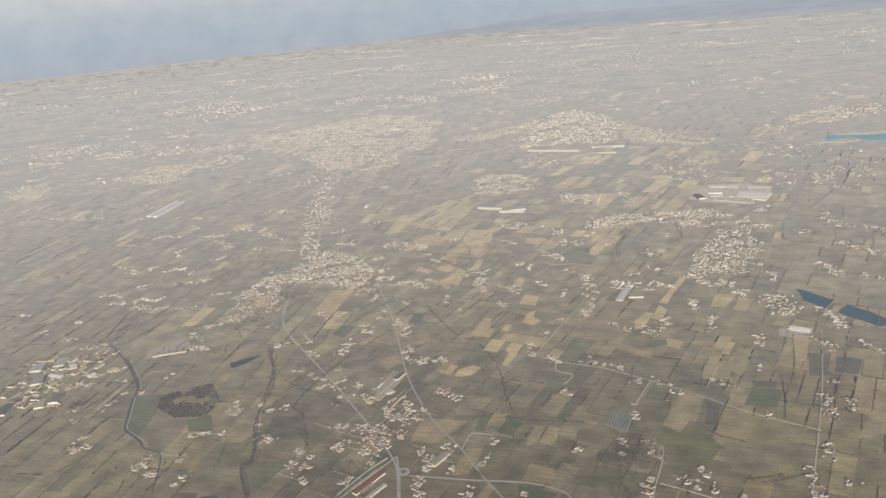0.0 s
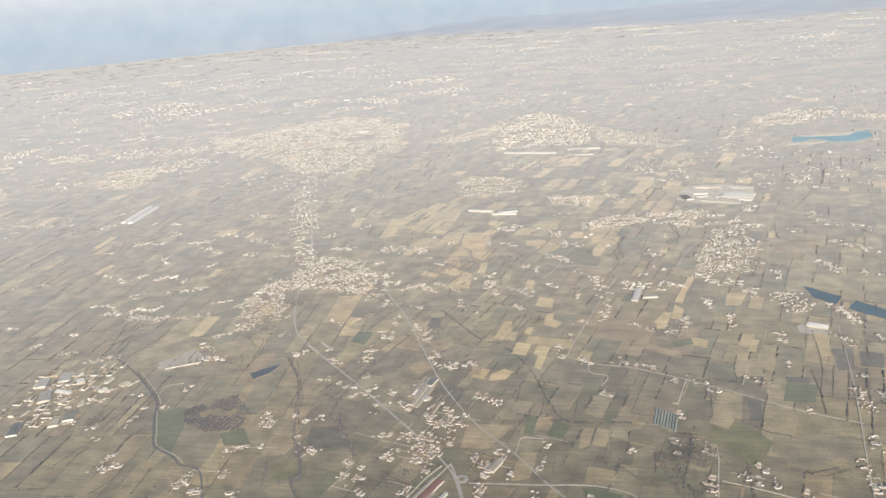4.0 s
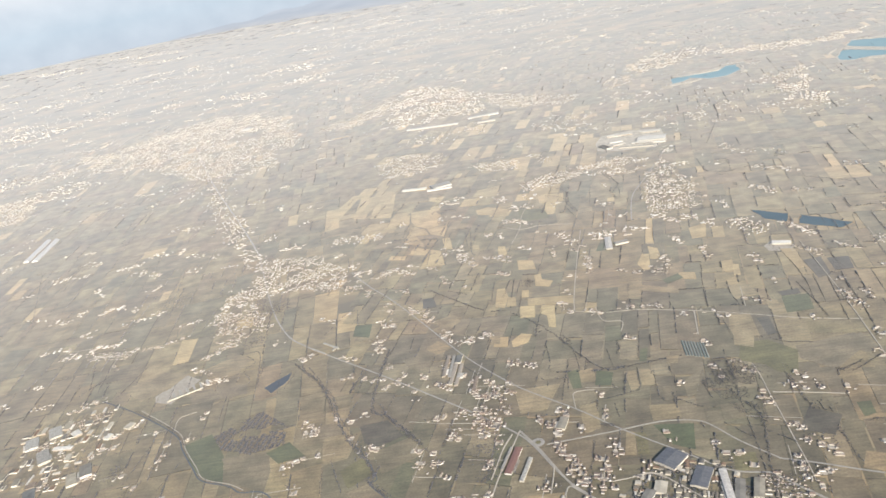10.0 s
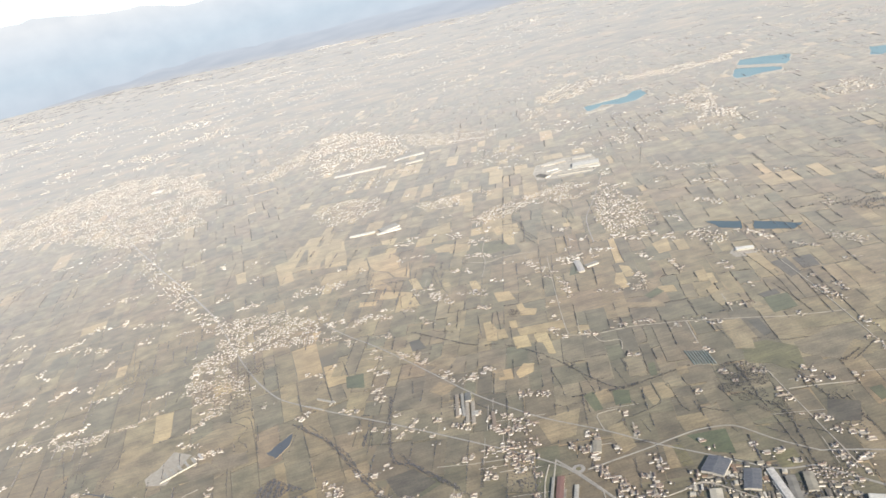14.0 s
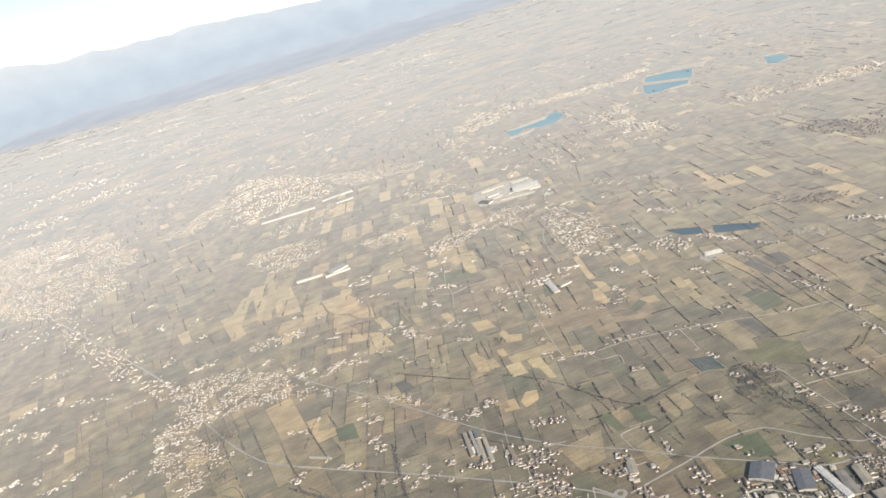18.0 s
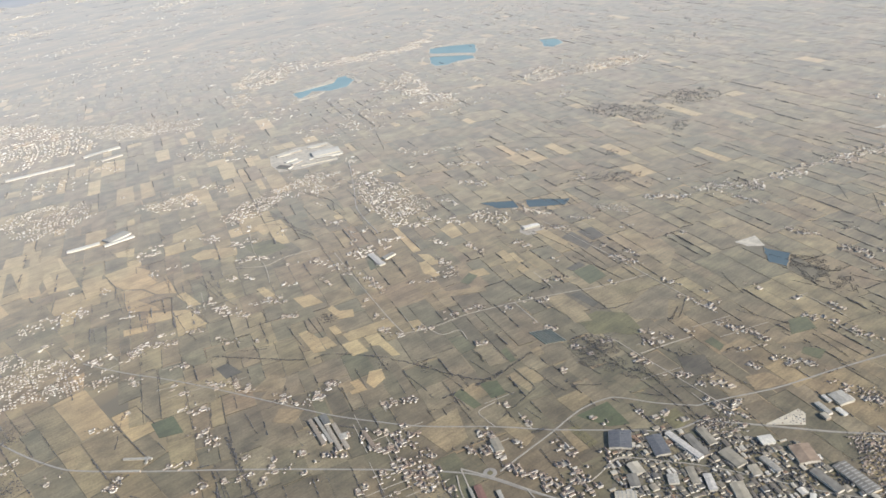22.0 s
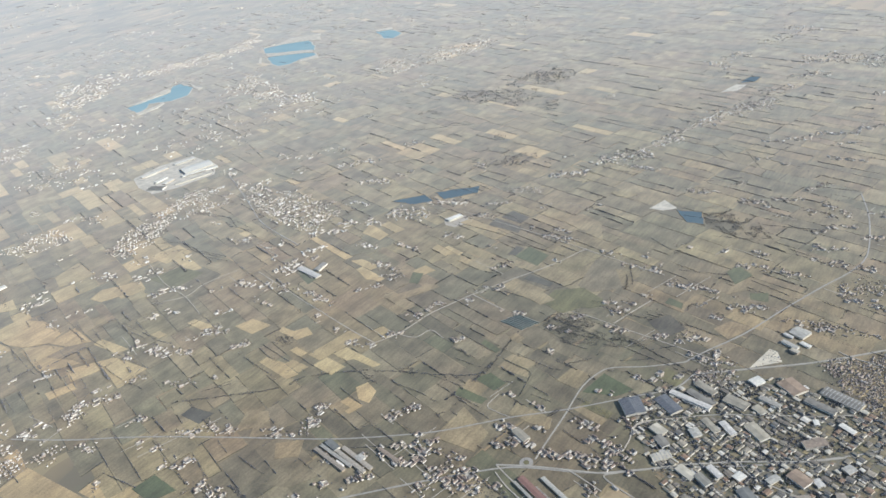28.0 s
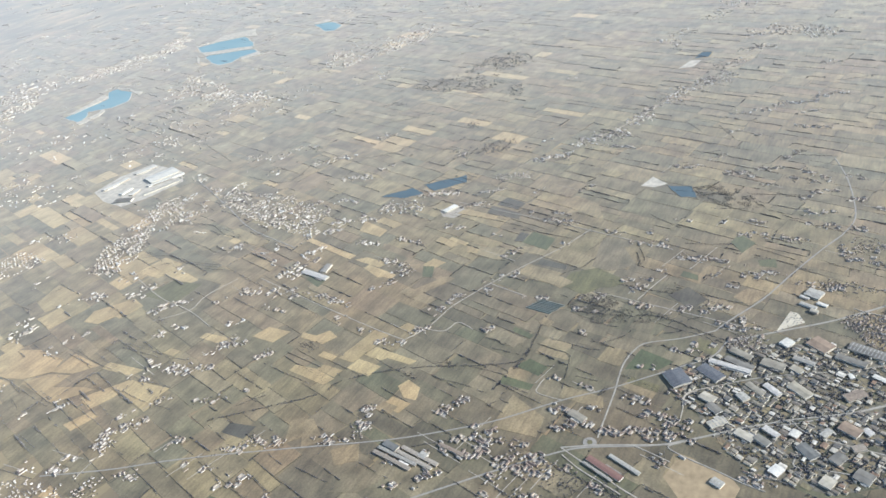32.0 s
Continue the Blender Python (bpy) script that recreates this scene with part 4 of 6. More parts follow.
def plots(angle, keep, bounds, rnd):
    """Cut the land into unequal plots that lie along one direction."""
    ca, sa = math.cos(radians(angle)), math.sin(radians(angle))

    def cut(u0, v0, u1, v1):
        du, dv = u1 - u0, v1 - v0
        lu, lv = rnd.uniform(17, 50), rnd.uniform(7, 20)
        if du > lu and du / 2.4 >= dv / 1.0 or (du > lu and dv <= lv):
            m_ = u0 + du * rnd.uniform(0.35, 0.65)
            cut(u0, v0, m_, v1), cut(m_, v0, u1, v1)
        elif dv > lv:
            m_ = v0 + dv * rnd.uniform(0.35, 0.65)
            cut(u0, v0, u1, m_), cut(u0, m_, u1, v1)
        else:
            g = rnd.uniform(-0.1, 0.15)
            cs = []
            for u, v_ in ((u0 + g, v0 + g), (u1 - g, v0 + g), (u1 - g, v1 - g), (u0 + g, v1 - g)):
                u, v_ = u + rnd.uniform(-1.0, 1.0), v_ + rnd.uniform(-0.5, 0.5)
                cs.append((u * ca - v_ * sa, u * sa + v_ * ca))
            cx, cy = sum(q[0] for q in cs) / 4, sum(q[1] for q in cs) / 4
            if keep(cx, cy):
                PLOTS.append((cx, cy, cs))
    cut(*bounds)


def west(x, y):
    return x < -48 - 0.12 * (y - 250)


def in_view(x, y):
    return 70 < y < 1150 and -0.85 * y - 80 < x < 0.75 * y + 420 and math.hypot(x, y) < 1150


plots(77, lambda x, y: in_view(x, y) and not west(x, y), (-400, -1200, 1400, 400), random.Random(3))
plots(98, lambda x, y: in_view(x, y) and west(x, y), (-200, -100, 1300, 1100), random.Random(5))


def near_spot(x, y, spots, reach):
    return any((x - a) ** 2 + (y - b_) ** 2 < reach * reach for a, b_ in spots)


HAND_CENTRES = [(sum(q[0] for q in p) / len(p), sum(q[1] for q in p) / len(p)) for _, p in SOWN]
rnd = random.Random(11)
far_plain, far_tan = [], []
made = 0
for cx, cy, cs in PLOTS:
    if any(inside(cx, cy, poly) for _, _, poly, _, _ in LAKES):
        continue
    tan = not near_spot(cx, cy, HAND_CENTRES, 16) and near_spot(cx, cy, TAN_SPOTS_A + TAN_SPOTS_B, 8) or (-90 < cx < 160 and 500 < cy < 700 and rnd.random() < 0.13) or (rnd.random() < 0.025 and cy > 300)
    green = near_spot(cx, cy, GREEN_SPOTS, 4) and not near_spot(cx, cy, HAND_CENTRES, 12)
    top = rnd.uniform(0.02, 0.06)
    near = -45 < cx < 118 and 135 < cy < 292
    if near and made < 170:
        made += 1
        me = mesh_of("field", quad_block(cs, -0.02, top), SLAB, [TURF if green else TAN if tan else FIELD])
        child("field", me, ground, "dry tan stubble field" if tan else "green winter crop" if green else "")
    else:
        (far_tan if tan else far_plain).append(quad_block(cs, -0.02, top))
for k, (sort, poly) in enumerate(SOWN):
    n, top = len(poly), 0.066 + 0.0002 * k
    me = mesh_of("field", [(x, y, -0.02) for x, y in poly] + [(x, y, top) for x, y in poly], [list(range(n, 2 * n))] + [[i, (i + 1) % n, n + (i + 1) % n, n + i] for i in range(n)],
                 [{"t": TAN, "g": TURF, "o": OLIVE, "d": DARK, "p": PALE, "n": LIGHT}[sort]])
    child("field", me, ground, {"t": "dry tan stubble field", "g": "green winter crop", "o": "olive meadow", "d": "dark wet ploughed field", "p": "pale dry soil", "n": "light brown bare field"}[sort])
DITCHES = []
ditch_rnd = random.Random(19)
for cx, cy, cs in PLOTS:
    if math.hypot(cx, cy) > 400:
        continue
    for i in range(4):
        (ax, ay), (bx, by) = cs[i], cs[(i + 1) % 4]
        if ditch_rnd.random() < 0.22 and not any(abs(cx - a) < 9 and abs(cy - b_) < 9 for a, b_ in HAND_CENTRES):
            d = math.hypot(bx - ax, by - ay)
            w = ditch_rnd.uniform(0.08, 0.17)
            ux, uy = (bx - ax) / d, (by - ay) / d
            DITCHES.append(quad_block([(ax - uy * -w, ay + ux * -w), (bx - uy * -w, by + ux * -w), (bx - uy * w, by + ux * w), (ax - uy * w, ay + ux * w)], 0.0, 0.064))
child("ditches", joined("ditches", DITCHES, SLAB, [DITCH_SHADED]), ground, "dark weedy ditches between fields, bank shade in their colour", "stuff")
child("fields", joined("fields", far_plain, SLAB, [FIELD_FAR]), ground, "patchwork of brown and olive winter fields", "stuff")
child("stubble_fields", joined("stubble_fields", far_tan, SLAB, [TAN_FAR]), ground, "dry tan stubble fields", "stuff")

# ---- lakes ----
for name, label, poly, mat, bank in LAKES:
    cx, cy = sum(q[0] for q in poly) / len(poly), sum(q[1] for q in poly) / len(poly)
    edge, r2 = [], random.Random(len(label))
    for i, a in enumerate(poly):
        b_ = poly[(i + 1) % len(poly)]
        for k in range(5):
            t = k / 5
            w = 0.03 * math.hypot(b_[0] - a[0], b_[1] - a[1])
            edge.append((a[0] + (b_[0] - a[0]) * t + r2.uniform(-w, w), a[1] + (b_[1] - a[1]) * t + r2.uniform(-w, w)))
    lake = tagged(new(name, mesh_of(name, [(x, y, 0.10) for x, y in edge], [list(range(len(edge)))], [mat])), label, name, kind="structure")
    outer = []
    for x, y in edge:
        d = math.hypot(x - cx, y - cy)
        s = 1 + bank * r2.uniform(0.5, 1.2) / d
        outer.append((cx + (x - cx) * s, cy + (y - cy) * s, 0.0))
    n = len(edge)
    rim = [(cx + (x - cx) * 1.01, cy + (y - cy) * 1.01, 0.16) for x, y in edge] + outer + [(x, y, 0.08) for x, y in edge]
    faces = [[i, (i + 1) % n, n + (i + 1) % n, n + i][::-1] for i in range(n)] + [[i, (i + 1) % n, 2 * n + (i + 1) % n, 2 * n + i] for i in range(n)]
    child("bank", mesh_of("bank", rim, faces, [PALE_GRAVEL if mat == QUARRY else GRAVEL]), lake, "pale gravel bank")

for poly in SAND_BARS:
    r2 = random.Random(int(poly[0][0]))
    edge = []
    for i, a in enumerate(poly):
        b_ = poly[(i + 1) % len(poly)]
        w = 0.04 * math.hypot(b_[0] - a[0], b_[1] - a[1])
        edge += [(a[0] + (b_[0] - a[0]) * k / 4 + r2.uniform(-w, w), a[1] + (b_[1] - a[1]) * k / 4 + r2.uniform(-w, w)) for k in range(4)]
    n = len(edge)
    bar = mesh_of("sand_bar", [(x, y, 0.3) for x, y in edge] + [(x, y, 0) for x, y in edge], [list(range(n))[::-1]] + [[k, (k + 1) % n, n + (k + 1) % n, n + k] for k in range(n)], [PALE_GRAVEL])
    tagged(new("sand_bar", bar), "pale sand bar along a quarry lake", "sand bar", kind="structure")

# ---- roads ----
ROAD_LINES = []
for i, (name, width, mat, label, pts) in enumerate(ROADS):
    verts, faces, line = ribbon(pts, width * (0.82 if width > 0.4 else 0.9), 0.09 + 0.004 * i)
    ROAD_LINES.append((width, line))
    tagged(new(name, mesh_of(name, verts, faces, [mat])), label, name, kind="structure")


FARM_LANES = []
lane_rnd = random.Random(41)
for x0, y0, n in HAMLETS + tuple((q[0], q[1], q[4]) for q in HOUSE_ROWS):
    if math.hypot(x0, y0) < 430 and lane_rnd.random() < 0.3:
        a = radians((77 if x0 > -48 else 97) + lane_rnd.choice((0, 0, 85, 90)))
        u0, u1, w = -lane_rnd.uniform(2, 9), lane_rnd.uniform(2, 12), lane_rnd.uniform(0.08, 0.14)
        ca, sa = math.cos(a), math.sin(a)
        FARM_LANES.append(quad_block([(x0 + u * ca - v_ * sa, y0 + u * sa + v_ * ca) for u, v_ in ((u0, -w), (u1, -w), (u1, w), (u0, w))], 0.0, 0.088))
tagged(new("farm_lanes", joined("farm_lanes", FARM_LANES, SLAB, [LANE])), "narrow pale lanes leading to farms", "lanes", kind="stuff")
for radius, mat, z, name, label in ((2.1, ASPHALT, 0.17, "roundabout", "grey roundabout where main roads meet"), (0.9, OLIVE, 0.2, "traffic_island", "round grassy island of a roundabout")):
    circle = [(20.4 + radius * math.cos(k * math.tau / 32), 198.6 + radius * math.sin(k * math.tau / 32)) for k in range(32)]
    tagged(new(name, mesh_of(name, [(x, y, z) for x, y in circle] + [(x, y, 0) for x, y in circle], [list(range(32))] + [[k, 32 + k, 32 + (k + 1) % 32, (k + 1) % 32] for k in range(32)], [mat])), label, name.replace("_", " "), kind="structure")


# ---- houses ----
BOX = ([0, 1, 5, 4], [1, 2, 6, 5], [2, 3, 7, 6], [3, 0, 4, 7])
HOUSE_FACES = BOX + ([4, 5, 8], [6, 7, 9], [5, 6, 9, 8], [7, 4, 8, 9])
HOUSE_INDEX = (0, 0, 0, 0, 0, 0, 1, 1)


def house_verts(x, y, angle, l, w, h, r):
    """A gabled house: its ridge runs along its length."""
    ca, sa = math.cos(angle), math.sin(angle)
    pts = [(-w, -l, 0), (w, -l, 0), (w, l, 0), (-w, l, 0), (-w, -l, h), (w, -l, h), (w, l, h), (-w, l, h), (0, -l, h + r), (0, l, h + r)]
    return [(x + px * ca - py * sa, y + px * sa + py * ca, pz) for px, py, pz in pts]


HOUSES = []
ROAD_CELLS = {}
for width, line in ROAD_LINES:
    for q in line:
        ROAD_CELLS.setdefault((int(q.x // 4), int(q.y // 4)), []).append((q.x, q.y, width * 0.5 + 0.6))
PARKS = (((-115, 352), (-102, 355), (-96, 338), (-106, 333)), ((-266, 822), (-256, 852), (-238, 868), (-230, 818)))
OPEN_GROUND = (((15.4, 174.1), (22.6, 172.4), (25.5, 169.9), (22.4, 156.4), (19.3, 153.4), (14.7, 154.1), (9.0, 167.7)), ((94, 157), (108, 154), (108, 151), (102, 147)), ((191, 238), (208, 234), (198, 221), (190, 228)),
               ((361, 268), (384, 262), (386, 250), (366, 252)), ((60, 187), (72, 177), (95, 144), (89, 114), (60, 104), (40, 109), (30, 131), (29, 152), (38, 163)),
               ((5.5, 195), (16, 198), (19, 181), (13, 178)))


def too_near(x, y, gap, cells={}):
    """Keep houses apart, off the roads and out of the water."""
    key = (int(x // 4), int(y // 4))
    for i in (-1, 0, 1):
        for j in (-1, 0, 1):
            for a, b_ in cells.get((key[0] + i, key[1] + j), ()):
                if (a - x) ** 2 + (b_ - y) ** 2 < gap * gap:
                    return True
    for i in (-1, 0, 1):
        for j in (-1, 0, 1):
            if any(abs(a - x) + abs(b_ - y) < reach for a, b_, reach in ROAD_CELLS.get((key[0] + i, key[1] + j), ())):
                return True
    if any(inside(x, y, poly) for _, _, poly, _, _ in LAKES) or any(inside(x, y, poly) for poly in OPEN_GROUND):
        return True
    if (x - 20.4) ** 2 + (y - 198.6) ** 2 < 9:
        return True
    cells.setdefault(key, []).append((x, y))
    return False


rnd = random.Random(21)


def patchy(x, y, size, seed):
    """Built-up land thins out in patches: gardens, squares and empty plots."""
    return noise.fractal(Vector((x / size, y / size, seed)), 0.8, 2.0, 3)


for number, (gap, size, poly) in enumerate(TOWNS):
    if number < len(TOWNS_AX + TOWNS_AY + TOWNS_BX + TOWNS_BY):
        gap, size = gap * 0.85, size * 0.86
    xs, ys = [q[0] for q in poly], [q[1] for q in poly]
    cx, cy = sum(xs) / len(xs), sum(ys) / len(ys)
    spread = max(max(xs) - min(xs), max(ys) - min(ys))
    turn = radians(rnd.choice((70, 77, 84)))
    ca, sa = math.cos(turn), math.sin(turn)
    half = int(spread / gap * 1.3)
    ragged = min(12, 0.09 * spread)
    for i in range(-half, half):
        for j in range(-half, half):
            u, v_ = (i + rnd.uniform(-0.4, 0.4)) * gap * 0.72, (j // 2) * gap * 1.7 + (j % 2) * gap * 0.75 + rnd.uniform(-0.2, 0.2) * gap
            v_, u = v_ + 0.08 * spread * math.sin(4.0 * u / spread + number), u + 0.06 * spread * math.sin(5.0 * v_ / spread + number)
            x, y = cx + u * ca - v_ * sa, cy + u * sa + v_ * ca
            # the outline is ragged: it is tested with a shaken point
            shaken = (x + ragged * patchy(x, y, ragged * 1.6, 1), y + ragged * patchy(x, y, ragged * 1.6, 5))
            if not inside(*shaken, poly) or i % 11 == 0 or patchy(x, y, 7 * gap, number) < -0.3 or rnd.random() > (0.66 if spread > 60 else 0.85) or any(inside(x, y, p) for p in PARKS) or too_near(x, y, 0.5 * gap):
                continue
            k = size * (2.0 if rnd.random() < 0.05 else 1.0)
            HOUSES.append((x, y, turn + (math.pi / 2 if rnd.random() < 0.4 else 0) + rnd.uniform(-0.08, 0.08), k * rnd.uniform(0.75, 1.25), k * rnd.uniform(0.55, 0.75), k * rnd.uniform(0.6, 0.95) * (0.7 if k > size or number >= len(TOWNS_AX + TOWNS_AY + TOWNS_BX + TOWNS_BY) else 1)))
# farms scattered over the middle distance
for _ in range(200):
    a, d = rnd.uniform(-0.85, 0.85), math.sqrt(rnd.uniform(560 ** 2, 1300 ** 2))
    HAMLETS += ((d * math.sin(a), d * math.cos(a), rnd.randint(2, 9)),)
for x0, y0, n in HAMLETS:
    far = math.hypot(x0, y0)
    reach = (0.9 + 0.55 * math.sqrt(n)) * max(1, far / 520)
    turn = radians(77 if not west(x0, y0) else 96)
    axis = rnd.choice((turn, turn + math.pi / 2))
    for _ in range(int(n * (1.75 if far < 450 else 1.9))):
        u, v_ = rnd.gauss(0, reach), rnd.gauss(0, reach * 0.45)
        x, y = x0 + u * math.cos(axis) - v_ * math.sin(axis), y0 + u * math.sin(axis) + v_ * math.cos(axis)
        if not too_near(x, y, 0.95):
            long = rnd.random() < 0.22
            s = 0.56 * max(1, far / 700)
            HOUSES.append((x, y, turn + rnd.choice((0, math.pi / 2)) + rnd.uniform(-0.12, 0.12), (rnd.uniform(1.1, 2.0) if long else rnd.uniform(0.5, 0.8)) * s,
                           rnd.uniform(0.42, 0.6) * s, rnd.uniform(0.45, 0.75) * s))
# rows of farms and houses along lanes and village streets
COURTS = []
for ax, ay, bx, by, n in HOUSE_ROWS:
    cx, cy = (ax + bx) / 2, (ay + by) / 2
    far = math.hypot(cx, cy - 40)
    s = max(1, far / 620)
    length = math.hypot(bx - ax, by - ay) + 1.2
    axis = math.atan2(by - ay, bx - ax)
    depth = max(1.2 + n * s * s / length, (0.034 if far > 560 else 0.017 if n >= 24 else 0.009) * far if far > 330 else 0)
    grain = radians(77 if not west(cx, cy) else 97)
    if n < 24 and far < 430:
        # farm courts: long barns and a house round a pale yard
        for _ in range(max(1, round(n / 2.8))):
            u, v_ = rnd.uniform(-0.5, 0.5) * length, rnd.gauss(0, 0.5) * depth
            x, y = cx + u * math.cos(axis) - v_ * math.sin(axis), cy + u * math.sin(axis) + v_ * math.cos(axis)
            if too_near(x, y, 1.5):
                continue
            a, p, q = grain + rnd.choice((0, math.pi / 2)) + rnd.uniform(-0.1, 0.1), rnd.uniform(0.7, 1.25), rnd.uniform(0.65, 1.0)
            ca, sa = math.cos(a), math.sin(a)
            COURTS.append(quad_block([(x + e * ca - f * sa, y + e * sa + f * ca) for e, f in ((-p, -q), (p, -q), (p, q), (-p, q))], 0.0, 0.084 + 0.00005 * len(COURTS)))
            for e, f, turn, half in rnd.sample(((0, q, 0, p), (0, -q, 0, p * 0.8), (-p, 0, 1, q), (p, 0, 1, q * 0.7)), rnd.choice((2, 2, 3))):
                hx, hy = x + e * ca - f * sa, y + e * sa + f * ca
                HOUSES.append((hx, hy, a + math.pi / 2 * (1 - turn), half * rnd.uniform(0.7, 0.95), rnd.uniform(0.28, 0.38), rnd.uniform(0.32, 0.46)))
        n = max(1, int(n * 0.5))
    left = int(n * (2.7 if n >= 24 and far > 300 else 1.9 if far > 250 else 1.3))
    for _ in range(left * 2):
        if left == 0:
            break
        u, v_ = rnd.uniform(-0.5, 0.5) * length, rnd.gauss(0, 0.6) * depth
        if n >= 24:
            street = 2.7 * s
            v_ = round(v_ / street) * street + rnd.choice((-0.7, 0.7)) * s + rnd.gauss(0, 0.1)
            u = round(u / (1.15 * s)) * 1.15 * s + rnd.gauss(0, 0.15)
        x, y = cx + u * math.cos(axis) - v_ * math.sin(axis), cy + u * math.sin(axis) + v_ * math.cos(axis)
        if too_near(x, y, (0.86 if n < 24 else 0.76) * s):
            continue
        left -= 1
        long = rnd.random() < (0.48 if n < 24 else 0.14)
        k = (0.72 if far > 560 else 0.62 if far > 330 else 0.49) * s
        HOUSES.append((x, y, grain + rnd.choice((0, math.pi / 2)) + rnd.uniform(-0.12, 0.12), (rnd.uniform(1.1, 1.9) if long else rnd.uniform(0.55, 0.85)) * k,
                       rnd.uniform(0.44, 0.62) * k, rnd.uniform(0.42, 0.64) * k))
# villages far out on the plain
for _ in range(230):
    a, d = rnd.uniform(-0.95, 0.75), rnd.uniform(900, 3600)
    x0, y0 = d * math.sin(a), d * math.cos(a)
    for _ in range(rnd.randint(12, 46)):
        x, y = x0 + rnd.gauss(0, 34), y0 + rnd.gauss(0, 24)
        s = d / 1600
        HOUSES.append((x, y, rnd.uniform(0, 3), rnd.uniform(0.7, 1.8) * s, rnd.uniform(0.5, 0.7) * s, rnd.uniform(0.4, 0.7) * s))

for _ in range(2600):
    a, d = rnd.uniform(-0.95, 0.9), math.sqrt(rnd.uniform(500 ** 2, 2200 ** 2))
    s = d / 1500
    HOUSES.append((d * math.sin(a), d * math.cos(a), rnd.uniform(0, 3), rnd.uniform(0.5, 1.6) * s, rnd.uniform(0.4, 0.6) * s, rnd.uniform(0.4, 0.6) * s))
house_kinds = []
for k in range(6):
    l, w, h, r = ((0.38, 0.29, 0.38, 0.17), (0.45, 0.31, 0.36, 0.18), (0.34, 0.32, 0.44, 0.16), (0.74, 0.33, 0.35, 0.19), (1.0, 0.36, 0.37, 0.2), (0.42, 0.36, 0.46, 0.18))[k]
    base = new("house")
    v_ = house_verts(0, 0, 0, l, w, h, r)
    child("wall", mesh_of("wall", v_, list(HOUSE_FACES[:6]), [PLASTER]), base)
    o, t = 0.05, 0.05
    slope = r / w
    prof = ((-w - o, h - o * slope), (0, h + r), (w + o, h - o * slope))
    rv = [(px, s * (l + o), pz + e) for s in (-1, 1) for e in (0.015, t) for px, pz in prof]
    rf = [[3, 4, 10, 9][::-1], [4, 5, 11, 10][::-1], [0, 1, 7, 6], [1, 2, 8, 7], [0, 1, 4, 3], [1, 2, 5, 4], [6, 7, 10, 9][::-1], [7, 8, 11, 10][::-1], [0, 3, 9, 6], [2, 5, 11, 8][::-1]]
    child("roof", mesh_of("roof", rv, rf, [TILES]), base)
    tagged(base, "pale plastered house with a brown tiled roof" if k not in (3, 4) else "long pale farm building with a tiled roof", "house", "houses of the villages")
    house_kinds.append(base)
used, rest, close_by = 0, [], []
for x, y, a, l, w, h in HOUSES:
    close = -22 < x < 62 and 160 < y < 262
    if close and used < 294:
        kind = house_kinds[rnd.choice((3, 4)) if l > 0.52 else rnd.choice((0, 1, 2, 5))]
        m = pose(x, y, 0.05, 0, 0, math.degrees(a))
        if "placed" not in kind:
            kind["placed"] = 1
            kind.matrix_basis = m
        else:
            copy_thing(kind, m)
        used += 1
    else:
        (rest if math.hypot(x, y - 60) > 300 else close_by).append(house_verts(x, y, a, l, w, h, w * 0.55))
tagged(new("houses", joined("houses", close_by, HOUSE_FACES, [PLASTER_MANY, TILES_MANY], HOUSE_INDEX)), "cream and ochre houses with brown tiled roofs in hamlets", "houses", kind="stuff")
tagged(new("houses", joined("houses", rest, HOUSE_FACES, [PLASTER_HAZED, TILES_HAZED], HOUSE_INDEX)), "crowded pale houses of towns and hamlets on the plain, haze in their colour", "houses", kind="stuff")
tagged(new("farmyards", joined("farmyards", COURTS, SLAB, [LANE])), "pale gravel farmyards between barns", "yards", kind="stuff")

# ---- industrial halls ----
HALLS_A = (
    (58.2, 181.6, 7.7, 6.8, 0, 45), (64.4, 172.1, 8.7, 4.7, 0, 61), (69.8, 167, 14, 2, 2, 83), (72.4, 164.5, 9.9, 2.6, 1, 71), (77.7, 164.9, 7.7, 2.7, 1, 69),
    (75.4, 154.2, 7.6, 3.9, 1, 79), (88.3, 152, 4, 3.4, 5, 151), (90.6, 141.6, 7.4, 5.9, 1, 58), (80.4, 145.4, 7, 1.9, 2, 77), (91.8, 127.3, 12.2, 4.4, 3, 75),
    (85.4, 131.9, 9.5, 2.5, 1, 77), (75.3, 147, 4, 2.7, 1, 61), (62.7, 152.4, 6.3, 2.2, 2, 54), (61.5, 157.3, 6.7, 2.3, 1, 57), (65.6, 144.6, 7.5, 3.7, 1, 56),
)
HALLS_B = (
    (68.5, 129.2, 6.9, 3.2, 6, 134), (78.8, 122.8, 4.9, 1.8, 5, 66), (77.5, 131.1, 2.3, 1.5, 5, 29), (56.5, 160.2, 3.6, 2.9, 2, 51), (52.3, 170.1, 4.9, 3.4, 1, 70),
    (48.1, 167.3, 4.9, 2.9, 1, 56), (42.3, 164.9, 5.9, 3.1, 3, 138), (39.8, 156.4, 5.8, 2.9, 1, 69), (39.4, 151.2, 4.7, 2.5, 1, 63), (43.9, 149.5, 5.1, 2, 2, 61),
    (45.5, 143.1, 3.1, 2.6, 5, 160), (52.8, 129, 5.8, 4.1, 1, 67), (49.1, 135, 4, 2.1, 2, 153), (39.8, 138.8, 6, 3.7, 1, 51), (29.1, 145.6, 3.8, 3.2, 5, 155),
)
